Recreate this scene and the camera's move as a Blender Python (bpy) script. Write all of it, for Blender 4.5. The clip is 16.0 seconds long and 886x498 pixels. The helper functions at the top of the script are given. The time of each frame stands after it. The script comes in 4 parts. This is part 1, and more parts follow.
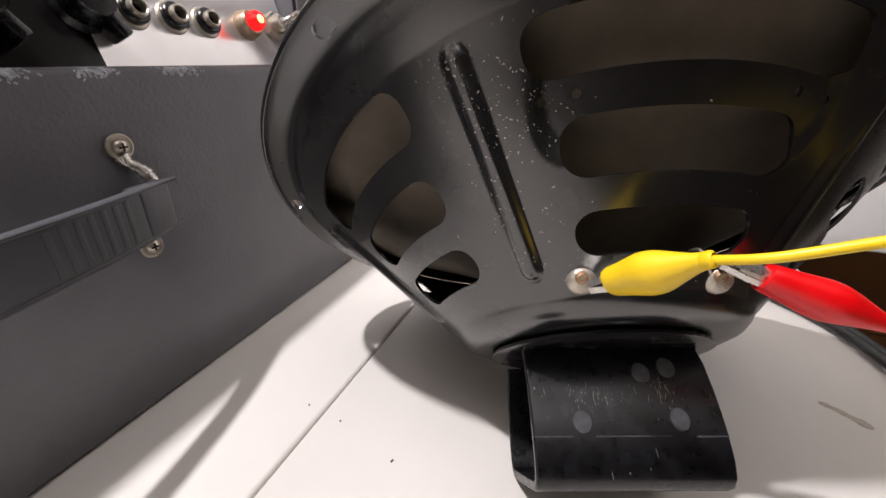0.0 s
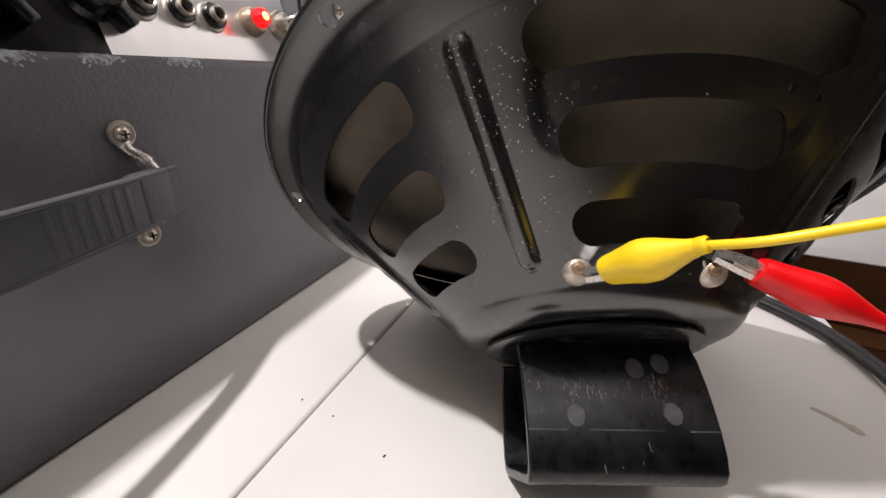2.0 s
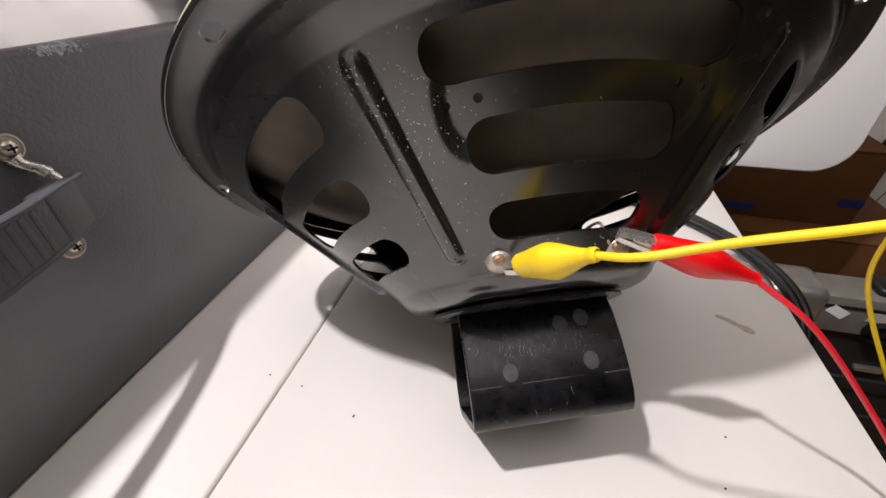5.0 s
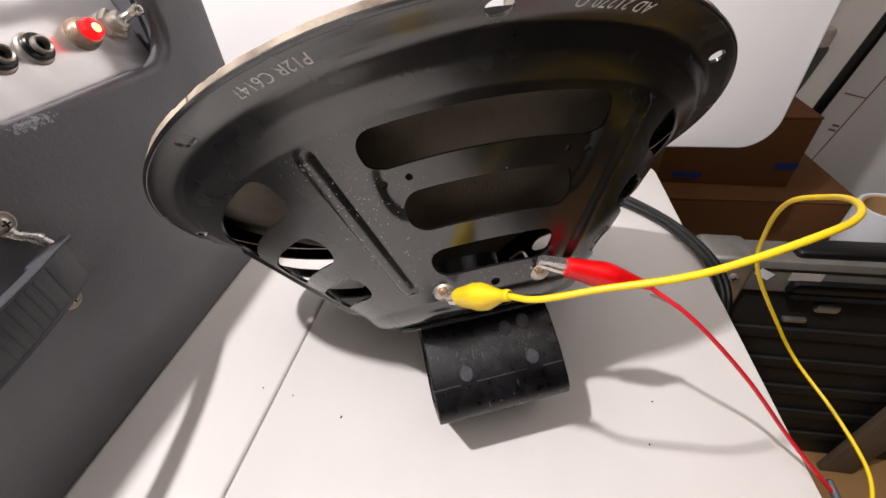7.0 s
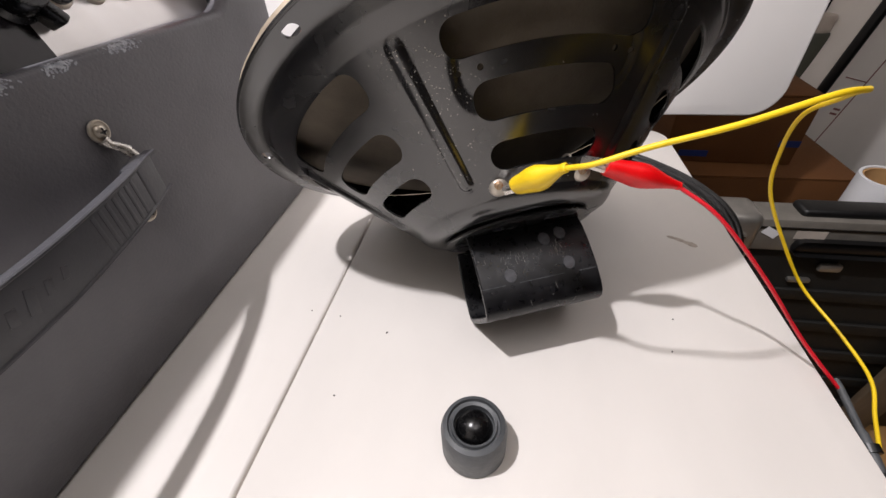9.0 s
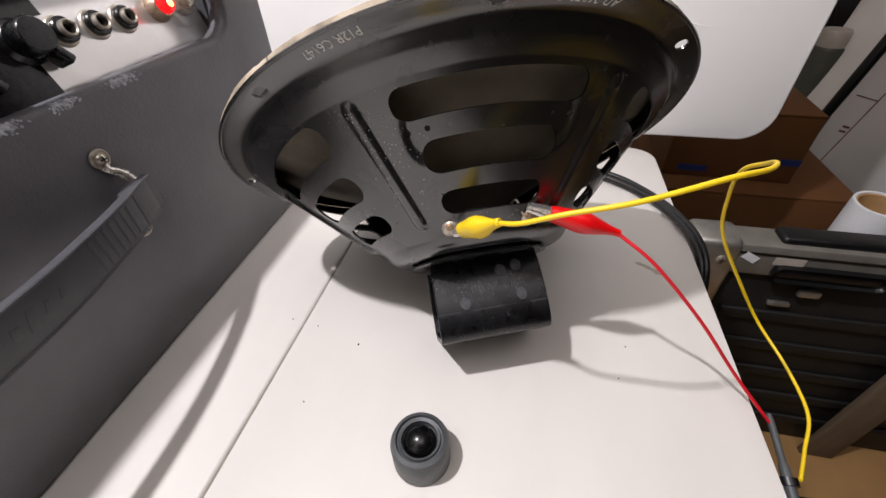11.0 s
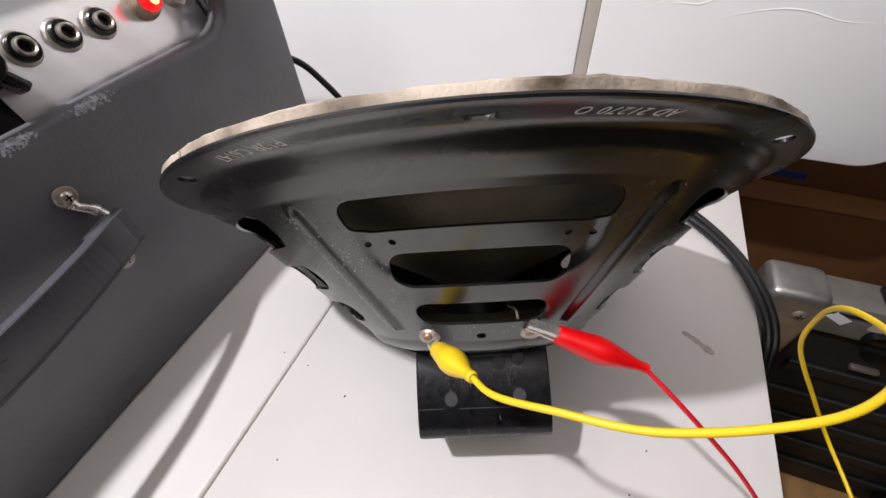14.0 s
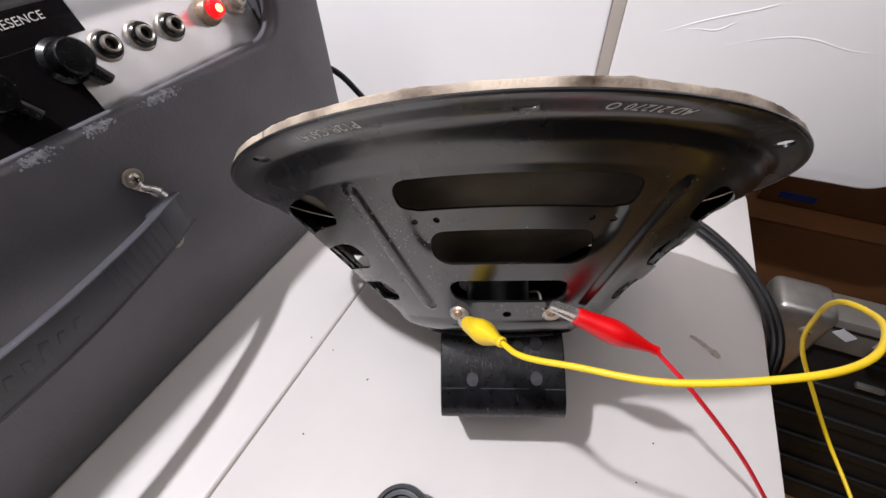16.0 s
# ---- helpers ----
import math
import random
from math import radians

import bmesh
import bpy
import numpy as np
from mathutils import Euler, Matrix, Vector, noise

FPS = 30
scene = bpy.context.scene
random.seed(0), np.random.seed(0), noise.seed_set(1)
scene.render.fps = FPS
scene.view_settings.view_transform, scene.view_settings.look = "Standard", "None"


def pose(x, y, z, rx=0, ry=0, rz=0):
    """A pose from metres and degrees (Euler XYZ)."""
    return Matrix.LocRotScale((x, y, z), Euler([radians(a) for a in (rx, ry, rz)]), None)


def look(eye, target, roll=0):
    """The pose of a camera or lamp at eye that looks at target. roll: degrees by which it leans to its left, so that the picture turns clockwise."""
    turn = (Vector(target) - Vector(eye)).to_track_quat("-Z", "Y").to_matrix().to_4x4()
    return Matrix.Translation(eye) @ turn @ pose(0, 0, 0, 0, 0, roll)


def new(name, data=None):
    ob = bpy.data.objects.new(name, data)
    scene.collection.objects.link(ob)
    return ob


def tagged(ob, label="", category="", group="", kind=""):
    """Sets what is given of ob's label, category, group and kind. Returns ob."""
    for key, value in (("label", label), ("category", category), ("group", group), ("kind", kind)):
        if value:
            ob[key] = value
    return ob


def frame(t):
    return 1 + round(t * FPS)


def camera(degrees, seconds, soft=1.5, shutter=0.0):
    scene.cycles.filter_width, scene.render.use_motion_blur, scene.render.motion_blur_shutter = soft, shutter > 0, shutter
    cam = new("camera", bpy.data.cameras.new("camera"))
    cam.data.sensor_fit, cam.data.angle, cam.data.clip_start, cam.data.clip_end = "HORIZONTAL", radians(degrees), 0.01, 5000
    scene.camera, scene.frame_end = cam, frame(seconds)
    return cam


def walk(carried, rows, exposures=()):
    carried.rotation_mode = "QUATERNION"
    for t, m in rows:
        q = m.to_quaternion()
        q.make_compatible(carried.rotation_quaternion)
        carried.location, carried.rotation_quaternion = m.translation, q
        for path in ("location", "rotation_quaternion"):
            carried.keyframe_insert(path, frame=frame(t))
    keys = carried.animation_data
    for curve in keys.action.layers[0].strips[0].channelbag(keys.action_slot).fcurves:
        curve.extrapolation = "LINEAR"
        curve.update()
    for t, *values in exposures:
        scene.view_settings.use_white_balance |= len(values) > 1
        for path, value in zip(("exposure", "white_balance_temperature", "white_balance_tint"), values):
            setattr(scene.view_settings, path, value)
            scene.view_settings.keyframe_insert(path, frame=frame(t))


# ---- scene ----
cam = camera(95.1, 16.0)
PATH = [
    (0, (0.014, 0.036, 0.185), (-0.643, 1.721, -0.669), 0.9),
    (0.5, (0.014, 0.036, 0.185), (-0.65, 1.738, -0.628), 1.5),
    (1, (0.017, 0.028, 0.179), (-0.666, 1.74, -0.598), 1.7),
    (1.5, (0.016, 0.029, 0.179), (-0.662, 1.748, -0.587), 2.0),
    (2, (0.015, 0.032, 0.179), (-0.633, 1.741, -0.633), 2.5),
    (2.5, (0.009, 0.043, 0.183), (-0.6, 1.721, -0.72), 3.1),
    (3, (0.01, 0.062, 0.19), (-0.558, 1.693, -0.819), 3.7),
    (3.5, (0.022, 0.07, 0.197), (-0.564, 1.664, -0.859), 3.2),
    (4, (0.024, 0.059, 0.203), (-0.506, 1.649, -0.887), 2.2),
    (4.2, (0.023, 0.054, 0.205), (-0.472, 1.64, -0.908), 1.5),
    (6.3, (0.029, 0.039, 0.225), (-0.289, 1.566, -1.027), -3.0),
    (6.5, (0.031, 0.043, 0.236), (-0.274, 1.555, -1.037), -3.2),
    (7, (0.039, 0.036, 0.248), (-0.254, 1.555, -1.019), -3.8),
    (7.5, (0.041, 0.015, 0.267), (-0.232, 1.55, -0.986), -4.0),
    (8, (0.047, -0.015, 0.266), (-0.236, 1.544, -0.953), -4.0),
    (8.5, (0.023, -0.024, 0.239), (-0.269, 1.505, -1.017), -3.6),
    (8.7, (0.017, -0.02, 0.225), (-0.27, 1.505, -1.036), -3.4),
    (10.8, (0.047, -0.014, 0.248), (-0.282, 1.484, -1.035), -1.8),
    (11, (0.05, -0.013, 0.256), (-0.295, 1.468, -1.044), -2.2),
    (11.5, (0.05, 0.012, 0.275), (-0.332, 1.443, -1.068), -2.7),
    (12, (0.055, 0.028, 0.28), (-0.369, 1.399, -1.113), -3.1),
    (12.5, (0.053, 0.041, 0.273), (-0.409, 1.361, -1.157), -3.4),
    (13, (0.049, 0.065, 0.272), (-0.451, 1.337, -1.188), -3.8),
    (13.5, (0.052, 0.078, 0.275), (-0.48, 1.318, -1.202), -4.2),
    (14, (0.061, 0.078, 0.279), (-0.493, 1.311, -1.195), -4.2),
    (14.5, (0.071, 0.065, 0.274), (-0.502, 1.302, -1.189), -4.1),
    (15, (0.068, 0.059, 0.276), (-0.52, 1.304, -1.174), -3.7),
    (15.5, (0.069, 0.059, 0.27), (-0.531, 1.316, -1.165), -3.1),
    (16, (0.059, 0.051, 0.284), (-0.546, 1.322, -1.137), -2.5),
]
EXPOSURE = [(0, 0.20, 6330, 16), (4.2, 0.20, 6330, 16), (7, 0.17, 6330, 16), (12.5, 0.02, 6150, 15), (16, 0.0, 6000, 17)]
LAMP, CEIL = 33.0, 5.5
walk(cam, [(t, look(eye, target, roll)) for t, eye, target, roll in PATH], EXPOSURE)

# ---------- light ----------
world = bpy.data.worlds.new("room_dark")
world.use_nodes = True
world.node_tree.nodes["Background"].inputs[0].default_value = (1.0, 0.93, 0.86, 1)
world.node_tree.nodes["Background"].inputs[1].default_value = 0.02
scene.world = world


def lamp(name, kind, place, energy, color, size, target=None):
    data = bpy.data.lights.new(name, kind)
    data.energy, data.color = energy, color
    if kind == "AREA":
        data.shape, data.size = "DISK", size
    else:
        data.shadow_soft_size = size
    ob = new(name, data)
    ob.matrix_world = look(place, target) if target else Matrix.Translation(place)
    return ob


# the lamp over the bench that throws the shadows, and a wide dim ceiling light above it
lamp("bench_lamp_light", "POINT", (-0.283, -0.03, 0.90), LAMP, (1.0, 0.975, 0.95), 0.016)
lamp("ceiling_light", "AREA", (0.30, -0.28, 1.66), CEIL, (1.0, 0.97, 0.94), 1.1, (0.05, 0.0, 0.0))


# ---------- materials ----------
def rgb(h):
    return tuple((int(h[i:i + 2], 16) / 255) ** 2.2 for i in (0, 2, 4)) + (1,)


def material(name, color, rough=0.5, metal=0.0, vary=0.15, scale=40.0, grain=0.2, grain_scale=400.0, spec=0.5, coat=0.0, dark=None, stretch=None, trans=0.0, rough_vary=0.1, ior=1.5):
    m = bpy.data.materials.new(name)
    m.use_nodes = True
    n, l = m.node_tree.nodes, m.node_tree.links
    b = n["Principled BSDF"]
    b.inputs["Metallic"].default_value = metal
    b.inputs["IOR"].default_value = ior
    b.inputs["Specular IOR Level"].default_value = spec
    b.inputs["Coat Weight"].default_value = coat
    b.inputs["Transmission Weight"].default_value = trans
    co = n.new("ShaderNodeTexCoord")
    src = co.outputs["Object"]
    if stretch:
        mp = n.new("ShaderNodeMapping")
        mp.inputs["Scale"].default_value = stretch
        l.new(src, mp.inputs[0])
        src = mp.outputs[0]
    big = n.new("ShaderNodeTexNoise")
    big.inputs["Scale"].default_value, big.inputs["Detail"].default_value = scale, 5
    fine = n.new("ShaderNodeTexNoise")
    fine.inputs["Scale"].default_value, fine.inputs["Detail"].default_value = grain_scale, 3
    for q in (big, fine):
        l.new(src, q.inputs["Vector"])
    ramp = n.new("ShaderNodeMapRange")
    ramp.inputs[1].default_value, ramp.inputs[2].default_value = 0.35, 0.68
    l.new(big.outputs[0], ramp.inputs[0])
    mix = n.new("ShaderNodeMix")
    mix.data_type = "RGBA"
    c = rgb(color)
    mix.inputs[6].default_value = c
    d = rgb(dark) if dark else tuple(v * (1 - vary * 2) for v in c[:3]) + (1,)
    mix.inputs[7].default_value = d
    mul = n.new("ShaderNodeMath")
    mul.operation = "MULTIPLY"
    mul.inputs[1].default_value = 1.0 if dark else 0.6
    l.new(ramp.outputs[0], mul.inputs[0])
    l.new(mul.outputs[0], mix.inputs[0])
    l.new(mix.outputs[2], b.inputs["Base Color"])
    rr = n.new("ShaderNodeMapRange")
    rr.inputs[3].default_value, rr.inputs[4].default_value = max(rough - rough_vary, 0.02), min(rough + rough_vary, 1)
    l.new(fine.outputs[0], rr.inputs[0])
    l.new(rr.outputs[0], b.inputs["Roughness"])
    if grain:
        bump = n.new("ShaderNodeBump")
        bump.inputs["Strength"].default_value, bump.inputs["Distance"].default_value = grain, 0.0006
        l.new(fine.outputs[0], bump.inputs["Height"])
        l.new(bump.outputs[0], b.inputs["Normal"])
    return m


M_TABLE = material("white_laminate", "dbd6d0", 0.45, vary=0.045, scale=9, grain=0.08, grain_scale=120, stretch=(2.2, 1.0, 1))
M_PANEL = material("white_moulded_plastic", "efedeb", 0.42, vary=0.03, scale=7, grain=0.05, grain_scale=160)
M_STRIP = material("beige_edge_strip", "b4aaa0", 0.5, vary=0.1, scale=30)
M_WALL = material("painted_wall", "e4dfd8", 0.8, vary=0.05, scale=3, grain=0.1, grain_scale=60)
# wall colour with the gloom of the unlit room side put in
M_UNLIT = material("unlit_room_wall", "433c35", 0.85, vary=0.1, scale=3, grain=0.1, grain_scale=60)
M_FLOOR = material("grey_floor", "6b6058", 0.7, vary=0.2, scale=6, grain=0.2, grain_scale=80)
M_TOLEX = material("black_vinyl_covering", "605f63", 0.44, vary=0.16, scale=22, grain=0.5, grain_scale=520, spec=0.75)
M_SCUFF = material("scuffed_vinyl", "b9bcc2", 0.55, vary=0.4, scale=240, grain=0.8, grain_scale=380, dark="74777d")
M_STRAP = material("black_moulded_strap", "4c4c50", 0.44, vary=0.15, scale=60, grain=0.25, grain_scale=500)
M_BASKET = material("black_enamel", "1c1c1d", 0.25, vary=0.3, scale=55, grain=0.0, grain_scale=45, spec=0.6, rough_vary=0.11, ior=1.82)
M_BRACKET = material("worn_black_enamel", "0e0e10", 0.31, vary=0.3, scale=130, grain=0.05, grain_scale=300, spec=0.45, rough_vary=0.16, dark="1a1a1c")
M_WORN = material("bare_grey_metal", "4a4a4d", 0.5, metal=0.3, vary=0.3, scale=300)
M_GASKET = material("cork_gasket", "bfb09c", 0.85, vary=0.25, scale=38, grain=0.8, grain_scale=700, dark="47392c")
M_CONE = material("brown_paper_cone", "70675b", 0.85, vary=0.2, scale=60, grain=0.4, grain_scale=700)
M_SPIDER = material("ochre_cloth", "4f4630", 0.9, vary=0.2, scale=90, grain=0.5)
M_SOLDER = material("dull_solder", "c6bdb0", 0.36, metal=0.65, vary=0.2, scale=300, grain=0.4, grain_scale=900)
M_RUST = material("rusty_eyelet", "b39c80", 0.5, metal=0.6, vary=0.3, scale=500, dark="86542f")
M_STEEL = material("bright_steel", "d2cdc6", 0.28, metal=0.85, vary=0.1, scale=200, grain=0.1)
M_NICKEL = material("tarnished_nickel", "cdc4b6", 0.32, metal=0.75, vary=0.25, scale=150, grain=0.15)
M_BEZEL = material("tarnished_brass_plate", "b59c84", 0.30, metal=0.55, vary=0.3, scale=180, grain=0.2)
M_CHROME = material("polished_steel_panel", "f2efed", 0.20, metal=0.62, vary=0.05, scale=40, grain=0.0, grain_scale=90, rough_vary=0.04)
M_BLACKPAINT = material("black_panel_print", "1c1a1b", 0.16, vary=0.15, scale=70, grain=0.05)
M_INK = material("white_ink", "d8d6d0", 0.6, vary=0.1, scale=300, grain=0)
M_STAMP = material("grey_stamped_ink", "e2e0dc", 0.6, vary=0.25, scale=500, grain=0)
M_KNOB = material("black_knob_plastic", "121213", 0.25, vary=0.1, grain=0.02)
M_YELLOW = material("yellow_vinyl", "efc91f", 0.42, vary=0.05, scale=120, grain=0.12, grain_scale=600)
M_RED = material("red_vinyl", "e00d12", 0.40, vary=0.05, scale=120, grain=0.1, grain_scale=600)
M_REDWIRE = material("red_wire_vinyl", "d8202e", 0.42, vary=0.08, scale=120, grain=0.1)
M_BLACKRUBBER = material("black_rubber", "131314", 0.38, vary=0.15, scale=90, grain=0.1)
M_GREYRUBBER = material("grey_rubber", "4c4e50", 0.5, vary=0.15, scale=160, grain=0.3)
M_CASE = material("black_case_skin", "1d1c1a", 0.58, vary=0.25, scale=30, grain=0.3, grain_scale=260)
M_ALU = material("aluminium_trim", "b4b1ab", 0.36, metal=0.85, vary=0.15, scale=60, grain=0.1)
M_RAIL = material("dark_grey_rail", "76726b", 0.45, metal=0.3, vary=0.2, scale=40, grain=0.15)
M_TIMBER = material("dull_tan_timber", "6b5d4c", 0.7, vary=0.15, scale=20, grain=0.2, stretch=(8, 8, 1))
M_CARD = material("brown_cardboard", "a27c4e", 0.85, vary=0.1, scale=18, grain=0.25, grain_scale=300)
# brown cardboard darkened in its colour for boxes that stand in shadow
M_CARDSHADE = material("shaded_brown_cardboard", "643f1c", 0.85, vary=0.12, scale=18, grain=0.25, grain_scale=300)
M_WHITECARD = material("white_carton", "ebe6e1", 0.7, vary=0.06, scale=9, grain=0.1)
M_MAROON = material("dull_red_print", "8a5a58", 0.7, vary=0.1, scale=90)
M_BLUE = material("blue_tape", "22346e", 0.5, vary=0.15, scale=90)
M_PAPER = material("white_paper", "dcdde0", 0.7, vary=0.04, scale=40, grain=0.1)
M_CORE = material("tan_card_core", "b08a5c", 0.85, vary=0.1, scale=60, grain=0.2)
M_DIRT = material("dark_crumbs", "3d362f", 0.9, vary=0.2)
M_STAIN = material("brown_smear", "bcb1a5", 0.7, vary=0.2, scale=200)
M_DUST = material("pale_dust", "9a948b", 0.9, vary=0.2)
M_SCRATCH = material("bare_scratch", "8f8b85", 0.6, vary=0.3, scale=300)
M_DRAB = material("drab_green_grey", "45463c", 0.5, vary=0.2, scale=30, grain=0.1)
M_CLOTH = material("dark_cloth", "1b1614", 0.9, vary=0.3, scale=20, grain=0.5, grain_scale=200)
M_GREYPLASTIC = material("grey_plastic", "777a7d", 0.5, vary=0.1)
M_TAPE = material("clear_tan_tape", "9a8a66", 0.3, vary=0.1)
M_GLOW = bpy.data.materials.new("glowing_red_jewel")
M_GLOW.use_nodes = True
gb = M_GLOW.node_tree.nodes["Principled BSDF"]
gb.inputs["Base Color"].default_value = (0.7, 0.01, 0.01, 1)
gb.inputs["Roughness"].default_value = 0.15
gb.inputs["Emission Color"].default_value = (1.0, 0.008, 0.008, 1)
gb.inputs["Emission Strength"].default_value = 0.9
M_CORELIGHT = bpy.data.materials.new("lamp_filament")
M_CORELIGHT.use_nodes = True
gc = M_CORELIGHT.node_tree.nodes["Principled BSDF"]
gc.inputs["Emission Color"].default_value = (1.0, 0.36, 0.08, 1)
gc.inputs["Emission Strength"].default_value = 3.5


# ---------- building helpers ----------
def thing(name, m=None, label="", category="", group="", kind=""):
    ob = new(name)
    ob.empty_display_size = 0.02
    ob.matrix_world = m or Matrix()
    return tagged(ob, label, category, group, kind)


def mesh_of(name, bm, mat, smooth=True, sharp=40):
    bmesh.ops.recalc_face_normals(bm, faces=bm.faces)
    me = bpy.data.meshes.new(name)
    for f in bm.faces:
        f.smooth = smooth
    if smooth:
        for e in bm.edges:
            if len(e.link_faces) == 2 and e.calc_face_angle(0) > radians(sharp):
                e.smooth = False
    bm.to_mesh(me)
    bm.free()
    me.materials.append(mat)
    return me


def part(name, bm, mat, parent=None, label="", m=None, smooth=True, sharp=40):
    ob = new(name, mesh_of(name, bm, mat, smooth, sharp))
    if parent:
        ob.parent = parent
    if m is not None:
        ob.matrix_basis = m
    return tagged(ob, label)


def setting(name, bm, mat, label, category):
    return tagged(part(name, bm, mat), label, category, "", "structure")


def rbox(x0, x1, y0, y1, z0, z1, bevel=0.002, seg=2, bm=None, m=None):
    bm = bm or bmesh.new()
    g = bmesh.ops.create_cube(bm, size=1)
    vs = g["verts"]
    for v in vs:
        v.co = Vector((x0 + (v.co.x + 0.5) * (x1 - x0), y0 + (v.co.y + 0.5) * (y1 - y0), z0 + (v.co.z + 0.5) * (z1 - z0)))
    if bevel:
        es = list({e for v in vs for e in v.link_edges})
        r = bmesh.ops.bevel(bm, geom=es, offset=bevel, segments=seg, affect="EDGES", profile=0.5)
        vs = list({v for f in r["faces"] for v in f.verts} | {v for v in vs if v.is_valid})
    if m is not None:
        bmesh.ops.transform(bm, matrix=m, verts=[v for v in vs if v.is_valid])
    return bm


def plate(outline, z0, z1, bevel=0.0, seg=2, bm=None):
    """A flat plate from a 2D outline."""
    bm = bm or bmesh.new()
    vs = [bm.verts.new((x, y, z0)) for x, y in outline]
    f = bm.faces.new(vs)
    r = bmesh.ops.extrude_face_region(bm, geom=[f])
    up = [g for g in r["geom"] if isinstance(g, bmesh.types.BMVert)]
    for v in up:
        v.co.z = z1
    if bevel:
        es = [e for e in bm.edges if abs(e.verts[0].co.z - e.verts[1].co.z) < 1e-7]
        bmesh.ops.bevel(bm, geom=es, offset=bevel, segments=seg, affect="EDGES", profile=0.5)
    return bm


def round_rect(x0, x1, y0, y1, r, n=8):
    out = []
    rr = r if isinstance(r, (tuple, list)) else (r, r, r, r)
    for (cx, cy, a0, q) in ((x1 - rr[0], y1 - rr[0], 0, rr[0]), (x0 + rr[1], y1 - rr[1], 90, rr[1]), (x0 + rr[2], y0 + rr[2], 180, rr[2]), (x1 - rr[3], y0 + rr[3], 270, rr[3])):
        if q <= 0:
            out.append((cx, cy))
            continue
        for i in range(n + 1):
            a = radians(a0 + 90 * i / n)
            out.append((cx + q * math.cos(a), cy + q * math.sin(a)))
    return out


def lathe(profile, seg=40, bm=None, m=None, closed=False):
    """Turn a profile of (radius, height) about z."""
    bm = bm or bmesh.new()
    rings, made = [], []
    for r, z in profile:
        if r < 1e-6:
            v = bm.verts.new((0, 0, z))
            rings.append([v] * seg)
            made.append(v)
        else:
            ring = [bm.verts.new((r * math.cos(2 * math.pi * i / seg), r * math.sin(2 * math.pi * i / seg), z)) for i in range(seg)]
            rings.append(ring)
            made += ring
    pairs = list(zip(rings, rings[1:])) + ([(rings[-1], rings[0])] if closed else [])
    for a, b in pairs:
        for i in range(seg):
            j = (i + 1) % seg
            vs = []
            for v in (a[i], a[j], b[j], b[i]):
                if v not in vs:
                    vs.append(v)
            if len(vs) > 2:
                bm.faces.new(vs)
    if m is not None:
        bmesh.ops.transform(bm, matrix=m, verts=made)
    return bm


def spline(pts, n=12):
    """A smooth line through the points."""
    p = [Vector(q) for q in pts]
    p = [p[0] * 2 - p[1]] + p + [p[-1] * 2 - p[-2]]
    out = []
    for i in range(1, len(p) - 2):
        a, b, c, d = p[i - 1:i + 3]
        for k in range(n):
            t = k / n
            out.append(0.5 * ((2 * b) + (c - a) * t + (2 * a - 5 * b + 4 * c - d) * t * t + (3 * b - a - 3 * c + d) * t ** 3))
    out.append(p[-2])
    return out


def tube(line, radius, seg=12, bm=None, flat=1.0):
    """A round sleeve along a line; radius is a number or a function of 0..1."""
    bm = bm or bmesh.new()
    n = len(line)
    up = Vector((0.3, 0.2, 1)).normalized()
    rings = []
    for i, p in enumerate(line):
        t = (line[min(i + 1, n - 1)] - line[max(i - 1, 0)]).normalized()
        s = t.cross(up).normalized()
        u = s.cross(t).normalized()
        up = u
        r = radius(i / (n - 1)) if callable(radius) else radius
        rings.append([bm.verts.new(p + s * (r * math.cos(2 * math.pi * k / seg)) + u * (r * flat * math.sin(2 * math.pi * k / seg))) for k in range(seg)])
    for a, b in zip(rings, rings[1:]):
        for k in range(seg):
            bm.faces.new((a[k], a[(k + 1) % seg], b[(k + 1) % seg], b[k]))
    bm.faces.new(rings[0][::-1])
    bm.faces.new(rings[-1])
    return bm


def toward(a, b):
    """A pose at a whose z axis points to b."""
    a, b = Vector(a), Vector(b)
    return Matrix.Translation(a) @ (b - a).to_track_quat("Z", "Y").to_matrix().to_4x4()


def letters(text, size, depth=0.0003, spacing=1.0):
    """Raised flat letters as a bmesh, centred, in the xy plane."""
    cu = bpy.data.curves.new("letters", "FONT")
    cu.body, cu.size, cu.align_x, cu.align_y, cu.extrude, cu.space_character = text, size, "CENTER", "CENTER", depth, spacing
    ob = bpy.data.objects.new("letters", cu)
    scene.collection.objects.link(ob)
    me = bpy.data.meshes.new_from_object(ob.evaluated_get(bpy.context.evaluated_depsgraph_get()))
    bm = bmesh.new()
    bm.from_mesh(me)
    bpy.data.objects.remove(ob)
    bpy.data.curves.remove(cu)
    bpy.data.meshes.remove(me)
    return bm


def disc_screw(parent, m, r=0.0055, name="screw", mat=None):
    """A domed cross-head screw with its slot cut in."""
    mat = mat or M_NICKEL
    s = part(name, lathe([(0, 0.0026), (r * 0.35, 0.0025), (r * 0.75, 0.0018), (r, 0.0006), (r, -0.001), (0, -0.001)], 28), mat, parent, "", m)
    bm = rbox(-r * 0.55, r * 0.55, -r * 0.11, r * 0.11, 0.0022, 0.0029, 0)
    rbox(-r * 0.11, r * 0.11, -r * 0.55, r * 0.55, 0.0022, 0.00292, 0, bm=bm)
    part("cross_slot", bm, M_BLACKPAINT, s)
    return s


